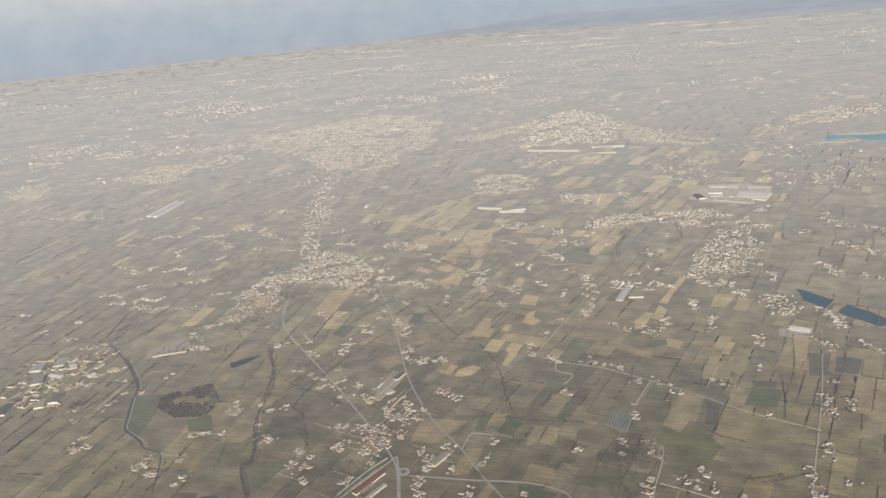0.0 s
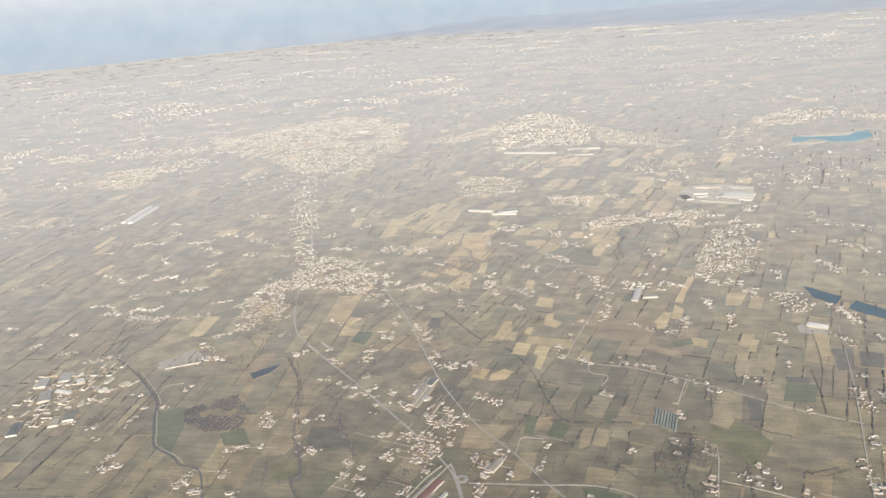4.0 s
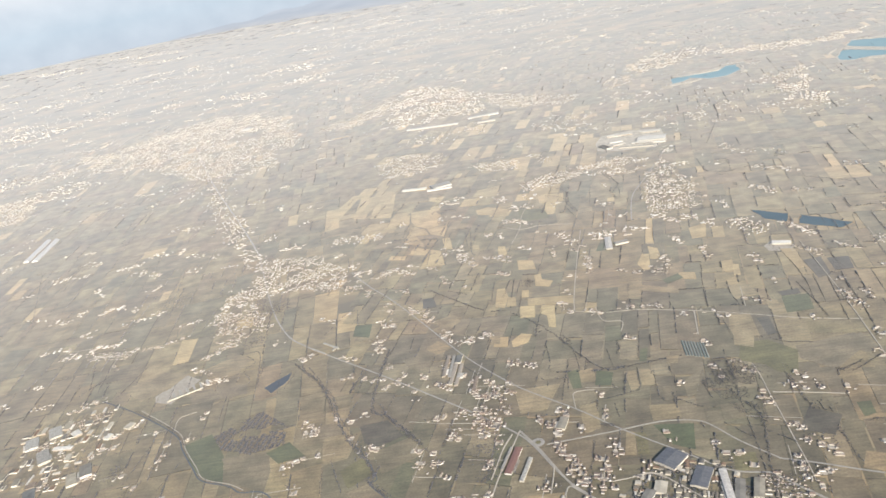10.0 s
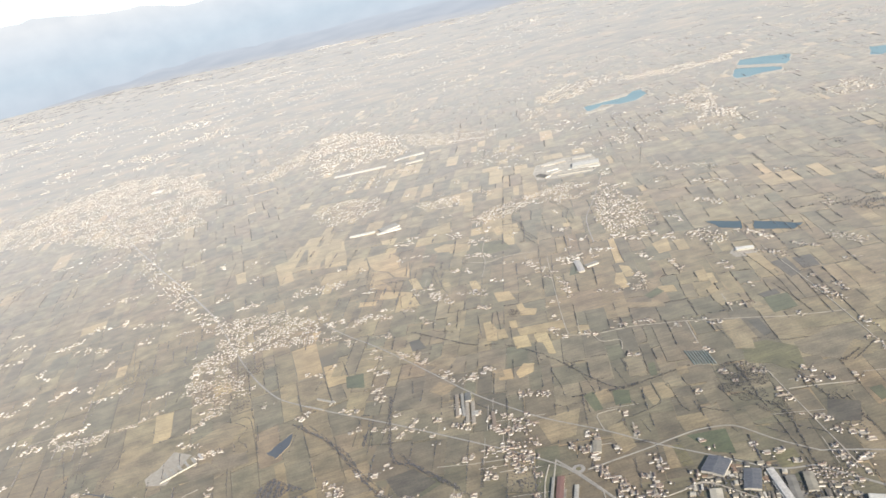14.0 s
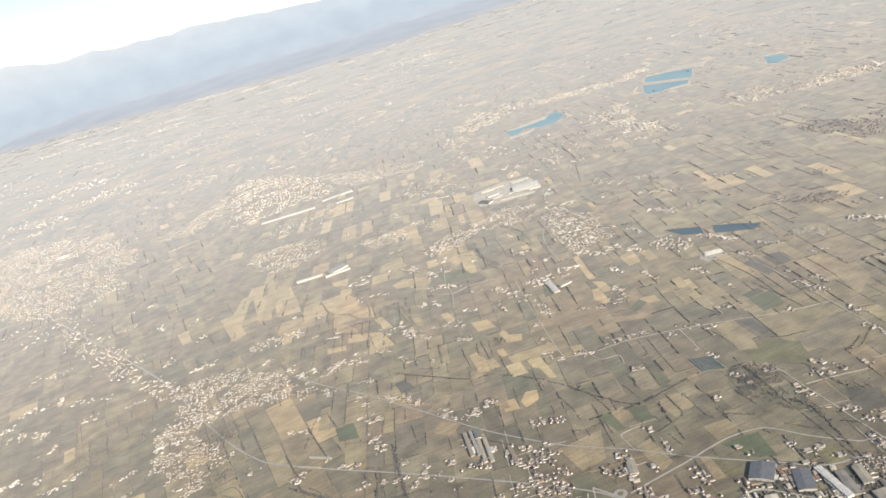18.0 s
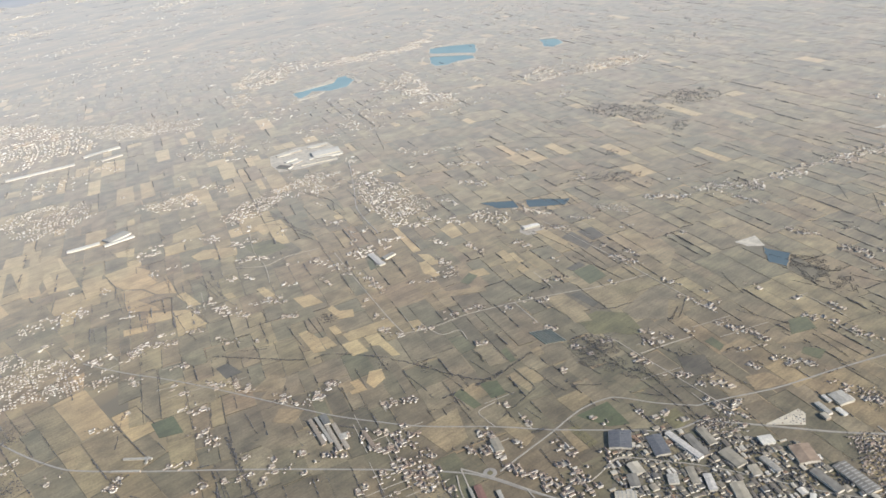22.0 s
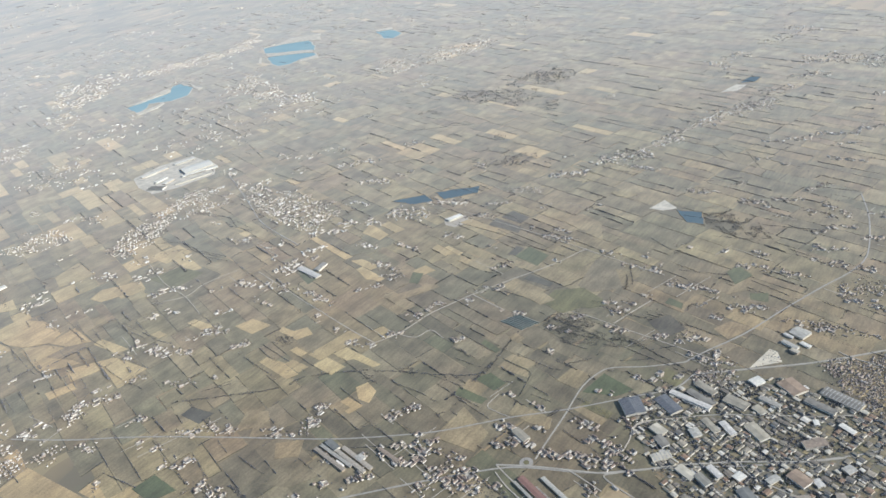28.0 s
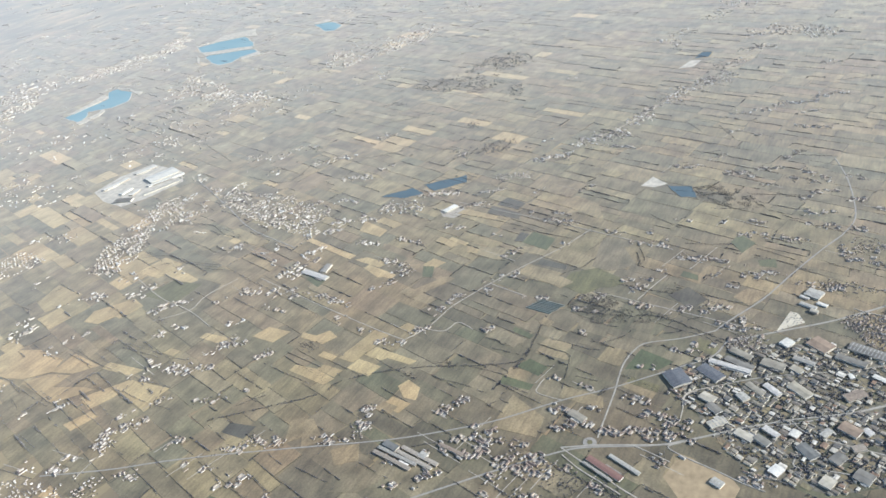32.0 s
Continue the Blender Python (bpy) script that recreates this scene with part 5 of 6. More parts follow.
HALLS_C = (
    (62.5, 118.6, 3.1, 2.7, 2, 151), (45.9, 126.1, 3.7, 2.4, 6, 127), (50.7, 117.9, 4, 2.3, 6, 25), (53.7, 124.3, 2.8, 2.1, 2, 49), (39.9, 130.8, 4.5, 3.4, 1, 151),
    (29.8, 132.4, 3.4, 4, 1), (35.4, 123.9, 4.6, 4.4, 1), (18.7, 159.6, 3.4, 2.6, 2), (11.9, 190.8, 12.8, 2.2, 4), (9.9, 192.3, 11, 0.8, 2),
    (15.5, 185.8, 11.1, 1.2, 2), (29.4, 206.3, 6.2, 2.8, 1), (72.4, 353, 15.6, 3.1, 2, 83), (78.5, 351.2, 6.8, 3.2, 2, 10),
)
HALLS_D = (
    (-176.5, 241, 8.1, 4.8, 2, 117), (-170, 247.3, 8.4, 4.9, 2, 120), (-160.3, 234.9, 8.2, 2.1, 5, 173), (-166, 230.5, 9.4, 4.5, 2, 122), (-142.7, 217.8, 7.5, 4.1, 1, 116),
    (-146, 213.3, 7.3, 3.5, 1, 117), (-159.5, 244.2, 4.4, 3.1, 5, 136), (-158.3, 206.3, 9.6, 4.1, 1, 116), (-143.6, 238.5, 3.2, 2.5, 5, 75), (-137.4, 244.4, 3.8, 3, 1, 68),
    (120.6, 147.6, 5.6, 5, 2), (112.6, 148.6, 6, 1.6, 2), (114.8, 144.2, 3.6, 1.5, 5), (109.5, 146.2, 2.8, 1.6, 1), (117.5, 150.5, 3.4, 1.2, 2),
)
HALLS_WIDE = (
    (120.6, 561.3, 19.0, 3.4, 5, -8),
    (142.9, 558.0, 15.0, 3.4, 5, -17),
    (139.2, 537.8, 20.0, 12.0, 5, -17),
    (134.9, 528.5, 23.8, 2.6, 5, -25),
    (124.8, 521.8, 23.9, 1.6, 2, -20),
    (114.4, 543.9, 9.2, 3.0, 5, 4),
    (114.9, 535.7, 8.5, 3.0, 5, 11),
    (104.5, 533.5, 11.6, 5.0, 1, -67),
    (-36.6, 507.3, 18.1, 3.0, 5, -10),
    (-18.1, 498.8, 17.3, 3.0, 5, 0),
    (-17.6, 506.9, 14.0, 9.0, 2, 19),
    (-29.6, 710.5, 51.2, 5.0, 5, -10),
    (20.3, 722.4, 30.1, 5.5, 5, 5),
    (-126.1, 739.3, 17.7, 5.0, 2, 8),
    (22.6, 694.6, 16.6, 4.0, 2, 1),
)
HALLS_LONE = ((-263.9, 882.8, 13.3, 12.0, 5, -14), (146, 321, 3, 8, 5))


def hall(x, y, l, w, look_kind, angle=70):
    """An industrial hall with a shallow roof, eaves band and rows of rooflights."""
    roof_mat = (SOLAR_ROOF, HALL_ROOF, WHITE_ROOF, HALL_ROOF, RED_ROOF, BRIGHT_ROOF, BROWN_ROOF)[look_kind]
    words = ("large grey hall with dark solar panels on its roof", "low grey industrial hall with pale walls", "industrial hall with a bright white roof",
             "grey hall with rows of pale rooflights", "long shed with a red sheet roof", "factory hall with a bright cream roof", "long barn with a weathered brown roof")[look_kind]
    ob = tagged(new("hall"), words, "hall", "halls of the industrial estate")
    h, r = (0.46 if min(l, w) < 1.6 else 0.5 + 0.04 * (int(x * 3) % 7)), 0.05 * min(l, w)
    a, b_ = l / 2, w / 2
    v_ = [(-a, -b_, 0), (a, -b_, 0), (a, b_, 0), (-a, b_, 0), (-a, -b_, h), (a, -b_, h), (a, b_, h), (-a, b_, h), (-a, 0, h + r), (a, 0, h + r)]
    child("wall", mesh_of("wall", v_, [[0, 1, 5, 4], [1, 2, 6, 9, 5], [2, 3, 7, 6], [3, 0, 4, 8, 7]], [HALL_WALL]), ob)
    o = 0.08
    rv = [(sx * (a + o), px, pz + e) for sx in (-1, 1) for e in (0.02, 0.1) for px, pz in ((-b_ - o, h), (0, h + r), (b_ + o, h))]
    rf = [[3, 4, 10, 9], [4, 5, 11, 10], [0, 6, 7, 1], [1, 7, 8, 2], [0, 1, 4, 3], [1, 2, 5, 4], [6, 9, 10, 7], [7, 10, 11, 8], [0, 3, 9, 6], [2, 8, 11, 5]]
    child("roof", mesh_of("roof", rv, [fc[::-1] for fc in rf], [roof_mat]), ob)
    if look_kind in (0, 3):
        n = max(3, int(l / (0.9 if look_kind == 0 else 1.1)))
        for side in (-1, 1):
            for i in range(n):
                x0, x1 = -a + l * (i + 0.2) / n, -a + l * (i + (0.72 if look_kind == 0 else 0.48)) / n
                y0, y1 = side * b_ * 0.12, side * b_ * 0.9
                z0, z1 = h + r * 0.88 + 0.12, h + r * 0.1 + 0.12
                q = [(x0, y0, z0 - 0.03), (x1, y0, z0 - 0.03), (x1, y1, z1 - 0.03), (x0, y1, z1 - 0.03), (x0, y0, z0 + 0.03), (x1, y0, z0 + 0.03), (x1, y1, z1 + 0.03), (x0, y1, z1 + 0.03)]
                fs = [list(fc) if side > 0 else list(fc)[::-1] for fc in SLAB]
                child("solar_panel" if look_kind == 0 else "rooflight", mesh_of("panel", q, fs, [PANEL if look_kind == 0 else SKYLIGHT]), ob)
    if l * w > 13 and int(x * 7) % 3:
        e, s0 = (1 if int(y * 5) % 2 else -1), 0.25 + 0.1 * (int(x * 11) % 4)
        p0, p1, q1 = -a + l * 0.1, -a + l * (0.1 + s0), b_ + 0.5 + 0.12 * (int(y * 3) % 5)
        block = quad_block([(p0, min(e * b_, e * q1)), (p1, min(e * b_, e * q1)), (p1, max(e * b_, e * q1)), (p0, max(e * b_, e * q1))], 0, h * 0.72)
        child("annex", mesh_of("annex", block, SLAB, [(HALL_WALL, WHITE_ROOF, CONCRETE)[int(x * 5) % 3]]), ob)
    ob.matrix_basis = pose(x, y, 0.04, 0, 0, angle)
    return ob


SHEDS_A = (
    (-10.2, 254.5, 15.5, 1.3, 6, 82),
    (-8, 253.7, 16, 1.1, 2, 83),
    (-7.3, 247.7, 14.9, 1.3, 6, 81),
    (-5.2, 246.7, 15.1, 1.4, 6, 81),
    (1, 238.4, 9.8, 1.3, 6, 82),
    (-5.2, 258, 5.7, 2.4, 1, 80),
    (-4.6, 245.7, 2.8, 2.3, 2, 77),
    (-62.3, 286.6, 10.5, 0.7, 2, 138),
    (-67.3, 283, 10.5, 0.7, 2, 138),
    (-60, 283.5, 3.4, 0.7, 2, 60),
    (-113.5, 270, 5, 0.9, 2, 118),
    (-116, 268.6, 5, 0.9, 2, 118),
    (-118.5, 267.2, 5, 0.9, 2, 118),
    (-121, 265.8, 5, 0.9, 2, 118),
    (-123.5, 264.4, 5, 0.9, 2, 118),
)
SHEDS_B = (
    (-126, 263, 5, 0.9, 2, 118),
    (-121, 262.9, 15, 0.6, 2, 29),
)
SHEDS = SHEDS_A + SHEDS_B
for spec in HALLS_A + HALLS_B + HALLS_C + HALLS_D + HALLS_WIDE + HALLS_LONE + SHEDS:
    hall(*spec)


APRONS = []
WORKSHOPS = []


def estate(poly, angle, size_u, size_v, fill, rnd):
    """Divide an estate into lots; most hold a building that nearly fills them, the others are lawns."""
    ca, sa = math.cos(radians(angle)), math.sin(radians(angle))
    cx, cy = sum(q[0] for q in poly) / len(poly), sum(q[1] for q in poly) / len(poly)
    reach = max(math.hypot(q[0] - cx, q[1] - cy) for q in poly)
    lots = []

    def taken(x, y, l, w):
        if any((q.x - x) ** 2 + (q.y - y) ** 2 < (0.4 + min(l, w) / 2) ** 2 for _, line in ROAD_LINES for q in line):
            return True
        for h in HALLS_A + HALLS_B + HALLS_C + HALLS_D:
            dx, dy, turn = x - h[0], y - h[1], radians(h[5] if len(h) > 5 else 70)
            if abs(dx * math.cos(turn) + dy * math.sin(turn)) < h[2] / 2 + l * 0.45 and abs(dy * math.cos(turn) - dx * math.sin(turn)) < h[3] / 2 + w * 0.5:
                return True
        return False

    def lot(u0, v0, u1, v1):
        du, dv = u1 - u0, v1 - v0
        if du > rnd.uniform(*size_u) and du >= dv:
            m_ = u0 + du * rnd.uniform(0.36, 0.64)
            lot(u0, v0, m_, v1), lot(m_, v0, u1, v1)
        elif dv > rnd.uniform(*size_v):
            m_ = v0 + dv * rnd.uniform(0.36, 0.64)
            lot(u0, v0, u1, m_), lot(u0, m_, u1, v1)
        else:
            u, v_ = (u0 + u1) / 2, (v0 + v1) / 2
            x, y = cx + u * ca - v_ * sa, cy + u * sa + v_ * ca
            l, w = du * rnd.uniform(0.62, 0.84), dv * rnd.uniform(0.58, 0.82)
            if not inside(x, y, poly):
                return
            if taken(x, y, l, w):
                l, w = l * 0.5, w * 0.5
                if taken(x, y, l, w):
                    return
            if rnd.random() < fill:
                if l * w > 6.5:
                    hall(x, y, l, w, rnd.choice((1, 1, 1, 3, 2, 6)), angle + rnd.choice((0, 0, -6, 5, 9)))
                else:
                    turn = radians(angle + rnd.choice((0, 0, 90, -7, 6)) - 90)
                    WORKSHOPS.append(house_verts(x, y, turn, max(l, w) / 2, min(l, w) / 2, rnd.uniform(0.35, 0.6), 0.06 * min(l, w) + 0.03))
                if rnd.random() < 0.55:
                    a, b_, e = l * rnd.uniform(0.3, 0.55), rnd.uniform(0.5, 1.1), rnd.choice((-1, 1))
                    mx, my = rnd.uniform(-0.2, 0.2) * l, e * (w / 2 + b_ * 0.5)
                    APRONS.append(quad_block([(x + (mx + p) * ca - (my + q) * sa, y + (mx + p) * sa + (my + q) * ca) for p, q in ((-a, -b_ / 2), (a, -b_ / 2), (a, b_ / 2), (-a, b_ / 2))], 0.03, 0.112 + 0.0001 * len(APRONS)))
            else:
                a, b_ = l / 2, w / 2
                lots.append(quad_block([(x + p * ca - q * sa, y + p * sa + q * ca) for p, q in ((-a, -b_), (a, -b_), (a, b_), (-a, b_))], 0.05, 0.1))
    lot(-reach, -reach, reach, reach)
    return lots


LOTS = estate(((60, 187), (72, 177), (95, 144), (89, 114), (60, 104), (40, 109), (26, 131), (25, 152), (37, 165)), 70, (1.9, 5.4), (1.4, 3.6), 0.6, random.Random(14))
LOTS += estate(((-185, 255), (-150, 262), (-143, 236), (-150, 208), (-178, 215)), 98, (4.0, 10.0), (2.2, 4.2), 0.4, random.Random(17))
tagged(new("workshops", joined("workshops", WORKSHOPS, HOUSE_FACES, [WORKSHOP_WALL, WORKSHOP_ROOF], HOUSE_INDEX)), "small workshops and sheds crowded between larger halls", "workshops", kind="stuff")
tagged(new("aprons", joined("aprons", APRONS, SLAB, [CONCRETE])), "pale concrete aprons beside industrial halls", "pavement", kind="stuff")
tagged(new("lots", joined("lots", LOTS, SLAB, [FIELD_FAR])), "small grassy lots between industrial halls", "lawns", kind="stuff")

# ---- greenhouses ----
def tunnel(x, y, length, radius, angle, mat, label):
    """A plastic tunnel: a half-round skin with closed ends on a low base."""
    ob = tagged(new("greenhouse"), label, "greenhouse", "plastic tunnels on the fields")
    prof = [(radius * math.cos(k * math.pi / 8), radius * 0.7 * math.sin(k * math.pi / 8)) for k in range(9)]
    verts = [(e * length / 2, py, pz + 0.06) for e in (-1, 1) for py, pz in prof]
    child("cover", mesh_of("cover", verts, [[k, k + 1, 10 + k, 9 + k][::-1] for k in range(8)], [mat]), ob)
    for e, ring_ in ((-1, list(range(9))), (1, list(range(9, 18))[::-1])):
        child("end_wall", mesh_of("end_wall", [verts[k] for k in ring_], [list(range(9))], [mat]), ob)
    a, b_ = length / 2 + 0.05, radius + 0.05
    child("base", mesh_of("base", quad_block([(-a, -b_), (a, -b_), (a, b_), (-a, b_)], 0, 0.06), SLAB, [LANE]), ob)
    ob.matrix_basis = pose(x, y, 0.05, 0, 0, angle)


for k in range(8):
    tunnel(79.4 + 0.95 * k, 242.5 - 0.5 * k, 11 - 0.3 * (k % 3), 0.34, 84, GREEN_FILM, "long dark green plastic tunnel on a field")
for k in range(2):
    tunnel(-325 + 7.5 * k, 511 - 1.5 * k, 48, 2.2, 100, WHITE_FILM, "long white plastic tunnel between fields")

# ---- yards and pits ----
BARE = []
for name, mat, label, poly, z in (
        ("industrial_yard", YARD, "grey paved yards of an industrial estate", ((60, 187), (72, 177), (95, 144), (89, 114), (40, 109), (26, 131), (25, 152), (37, 165)), 0.07),
        ("factory_yard", PALE_GRAVEL, "pale concrete yard round white factory halls", ((100, 548), (108, 568), (131, 570), (152, 562), (150, 545), (148, 528), (136, 514), (112, 520), (98, 528)), 0.075),
        ("farmyard", LANE, "pale yard between long parallel barns", ((-133, 260), (-135, 265), (-126, 280), (-118, 274), (-125, 257)), 0.075),
        ("farmyard", LANE, "pale yard round a large white hall", ((138, 321), (144, 327), (151, 318), (146, 311), (138, 315)), 0.075),
        ("building_site", GRAVEL, "bare sandy building site", ((15.4, 174.1), (22.6, 172.4), (25.5, 169.9), (22.4, 156.4), (19.3, 153.4), (14.7, 154.1), (9.0, 167.7)), 0.082),
        ("car_park", CREAM_SETTS, "pale concrete car park with rows of parked cars", ((94.4, 156.4), (107.6, 153.9), (107.3, 151.2), (102.4, 148.2)), 0.115),
        ("gravel_pit", PALE_GRAVEL, "pale triangular gravel pit", ((192, 236), (203, 233), (197, 224), (192, 229)), 0.082),
        ("gravel_pit", PALE_GRAVEL, "pale gravel pit beside a pond", ((365, 264), (382, 260), (383, 253), (369, 255)), 0.082)):
    if mat in (GRAVEL, PALE_GRAVEL, CREAM_SETTS) and name != "factory_yard":
        BARE.append(poly)
    tagged(new(name, mesh_of(name, [(x, y, z) for x, y in poly], [list(range(len(poly)))[::-1]], [mat])), label, name.replace("_", " "), kind="structure")

# ---- parked cars ----
CAR_PAINT = painted("car_paint", ((0.0, (0.14, 0.14, 0.145)), (0.3, (0.20, 0.20, 0.21)), (0.55, (0.45, 0.45, 0.45)), (0.7, (0.16, 0.03, 0.03)), (0.85, (0.05, 0.08, 0.16))), True, rough=0.3, gloss=0.6)
CARS = []
car_rnd = random.Random(51)
for row in range(7):
    for k in range(48):
        x, y = 94.6 + k * 0.29 + row * 0.2, 156.1 - k * 0.062 - row * 1.05
        if car_rnd.random() < 0.16 and inside(x, y - 0.2, ((94.4, 156.4), (107.6, 153.9), (107.3, 151.2), (102.4, 148.2))):
            lower = [(x + p, y + q, z) for z in (0.12, 0.2) for p, q in ((-0.09, -0.21), (0.09, -0.21), (0.09, 0.21), (-0.09, 0.21))]
            CARS.append(lower + [(x + p, y + q, 0.27) for p, q in ((-0.07, -0.12), (0.07, -0.12), (0.07, 0.1), (-0.07, 0.1))])
CAR_FACES = ([0, 1, 5, 4], [1, 2, 6, 5], [2, 3, 7, 6], [3, 0, 4, 7], [4, 5, 9, 8], [5, 6, 10, 9], [6, 7, 11, 10], [7, 4, 8, 11], [8, 9, 10, 11])
tagged(new("parked_cars", joined("parked_cars", CARS, CAR_FACES, [CAR_PAINT])), "rows of small parked cars of several colours", "cars", kind="stuff")

# ---- trees ----
ico = bmesh.new()
bmesh.ops.create_icosphere(ico, subdivisions=1, radius=1)
ICO_V = np.array([tuple(q.co) for q in ico.verts])
ICO_F = [[q.index for q in fc.verts] for fc in ico.faces]
ico.free()
npr = np.random.RandomState(5)
TREES = []
SCRUB = []


FAR_WOOD = []


def tree(x, y, s):
    # beyond 300 units a tree takes the haze-paled colour
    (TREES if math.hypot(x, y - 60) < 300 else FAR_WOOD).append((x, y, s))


def scrub(x, y, s):
    SCRUB.append((x, y, s))


def coppice(x, y, s):
    FAR_WOOD.append((x, y, s))


rnd = random.Random(31)
for cx, cy, cs in PLOTS:
    d = math.hypot(cx, cy - 60)
    if d > 1080:
        continue
    dense = (0.55 if d < 300 else 0.4 if d < 420 else 0.2 if d < 650 else 0.1) * (0.5 + 1.3 * max(0.0, 0.45 + patchy(cx, cy, 60, 21)))
    for i in range(4):
        (ax, ay), (bx, by) = cs[i], cs[(i + 1) % 4]
        length = math.hypot(bx - ax, by - ay)
        along = length > math.hypot(cs[(i + 2) % 4][0] - bx, cs[(i + 2) % 4][1] - by)
        if rnd.random() > (dense if along else dense * 0.33) * (1.2 if west(cx, cy) else 1.0) * 0.8:
            continue
        t0, t1 = rnd.choice(((0, 1), (0, 0.7), (0.25, 1), (0.1, 0.6), (0.4, 0.9)))
        step = rnd.choice((0.26, 0.3, 0.42)) if d < 300 else rnd.choice((0.26, 0.34, 0.5))
        full, n = rnd.choice((0.45, 0.6, 0.75, 0.9, 1.1)), int(length * (t1 - t0) / step)
        slack = 0.07 if d < 300 else 0.2
        for k in range(n):
            t = t0 + (t1 - t0) * k / n
            x, y = ax + (bx - ax) * t, ay + (by - ay) * t
            if patchy(x, y, 3.5, 7) < -0.22:
                continue
            (tree if d < 300 else coppice)(x + rnd.gauss(0, slack), y + rnd.gauss(0, slack), rnd.uniform(0.13, 0.27) * (1.4 if rnd.random() < 0.12 else 1) * full * (1 if d < 300 else 1.25))
WOODS = ((2, 199, 5, 4), (4, 188, 6, 3), (20, 402, 3, 2), 
         (-107, 344, 6, 8), (-162, 367, 9, 7), (106, 190, 8, 3), (27, 272, 3, 2), (29, 321, 4, 3), (38, 260, 4, 1.6), (-99, 335, 5, 5), (-101, 304, 5, 4), (-130, 215, 5, 3), (93, 222, 4, 6))
for x0, y0, ru, rv_ in WOODS:
    for _ in range(int(ru * rv_ * 9.0)):
        u, v_ = rnd.gauss(0, 0.65) * ru, rnd.gauss(0, 0.65) * rv_
        tree(x0 + u * 0.22 - v_ * 0.97, y0 + u * 0.97 + v_ * 0.22, rnd.uniform(0.12, 0.26))
for x, y, a, l, w, h in HOUSES:
    if math.hypot(x, y) < 480:
        for _ in range(rnd.choice((1, 2, 2, 3, 4))):
            tree(x + rnd.choice((-1, 1)) * rnd.uniform(0.5, 1.4), y + rnd.choice((-1, 1)) * rnd.uniform(0.5, 1.4), rnd.uniform(0.11, 0.26))
for x, y, a, l, w, h in HOUSES:
    if 480 < math.hypot(x, y) < 1000 and rnd.random() < 0.22:
        coppice(x + rnd.uniform(-2, 2), y + rnd.uniform(-2, 2), rnd.uniform(0.25, 0.55))
for _ in range(15000):
    x, y = rnd.uniform(25, 120), rnd.uniform(98, 185)
    if inside(x, y, OPEN_GROUND[4]) and patchy(x, y, 6, 3) > 0.0:
        tree(x, y, rnd.uniform(0.18, 0.40))
CREEKS = (((-72, 269), (-58, 250), (-52, 237), (-49, 224), (-39, 207), (-32, 192)), ((-35, 234), (-30, 223), (-20, 207), (-14, 200)), ((14, 296), (24, 285), (34, 268), (41, 250), (49, 236), (60, 236), (78, 238)),
          ((84, 228), (86, 212), (90, 197), (85, 177), (81, 160)), ((107, 226), (106, 210), (106, 194), (106, 184)), ((123, 231), (122, 223), (122, 215), (132, 219)), ((-20, 330), (5, 300), (14, 296)))
HEDGES_A = ((1, ((-76, 275), (-64, 259), (-57, 245), (-52, 232), (-46, 217), (-40, 207), (-33, 193))), (1, ((-33, 193), (-35, 191), (-28, 182), (-19, 172))), (1, ((-35, 275), (-38, 234), (-30, 224), (-18, 206))), (0, ((92, 238), (87, 205), (84, 183), (82, 171))), (1, ((31, 239), (44, 236), (56, 236))), (0, ((-106, 293), (-96, 283), (-99, 276), (-94, 266), (-97, 257))), (0, ((-101, 256), (-99, 238))), (0, ((-124, 187), (-121, 205))), (0, ((-109, 201), (-106, 215))), (0, ((-154, 268), (-150, 293))), (0, ((-166, 277), (-173, 314))), (0, ((-122, 230), (-124, 206))), (0, ((-45, 243), (-43, 265))),)
HEDGES_B = ((0, ((-83, 208), (-80, 218))), (0, ((-49, 204), (-45, 192))), (0, ((68, 217), (66, 201))), (0, ((65, 231), (63, 214))), (0, ((40, 216), (58, 220), (65, 222))), (0, ((68, 212), (74, 206), (79, 204))), (0, ((-67, 213), (-66, 202))), (0, ((-64, 189), (-60, 182))), (0, ((50, 223), (48, 232))), (0, ((58, 227), (58, 218))), (0, ((4, 242), (-11, 264))), (0, ((-138, 285), (-137, 261))), (0, ((-114, 262), (-116, 287))), (0, ((-77, 256), (-73, 274))), (0, ((3, 492), (3, 477))), (0, ((-36, 430), (-39, 406), (-39, 401))), (0, ((-13, 424), (-15, 405))), (0, ((-34, 392), (-37, 376))),)
HEDGES_C = ((0, ((-54, 398), (-56, 384))), (0, ((-1, 404), (0, 380))), (0, ((13, 332), (10, 306))), (0, ((24, 308), (21, 290))), (0, ((18, 278), (15, 264))), (0, ((-10, 325), (-1, 318))), (0, ((-15, 264), (-17, 251))), (0, ((-24, 296), (-26, 288))), (0, ((-25, 283), (-26, 269))), (0, ((59, 422), (62, 403))), (0, ((30, 259), (30, 247))), (0, ((-34, 367), (-47, 361))), (0, ((22, 327), (18, 297))), (0, ((-15, 447), (-18, 426))), (0, ((-13, 362), (-26, 357))), (0, ((-28, 266), (-16, 264))), (0, ((52, 250), (52, 238))), (0, ((60, 234), (58, 219))), (0, ((63, 216), (66, 203))),)
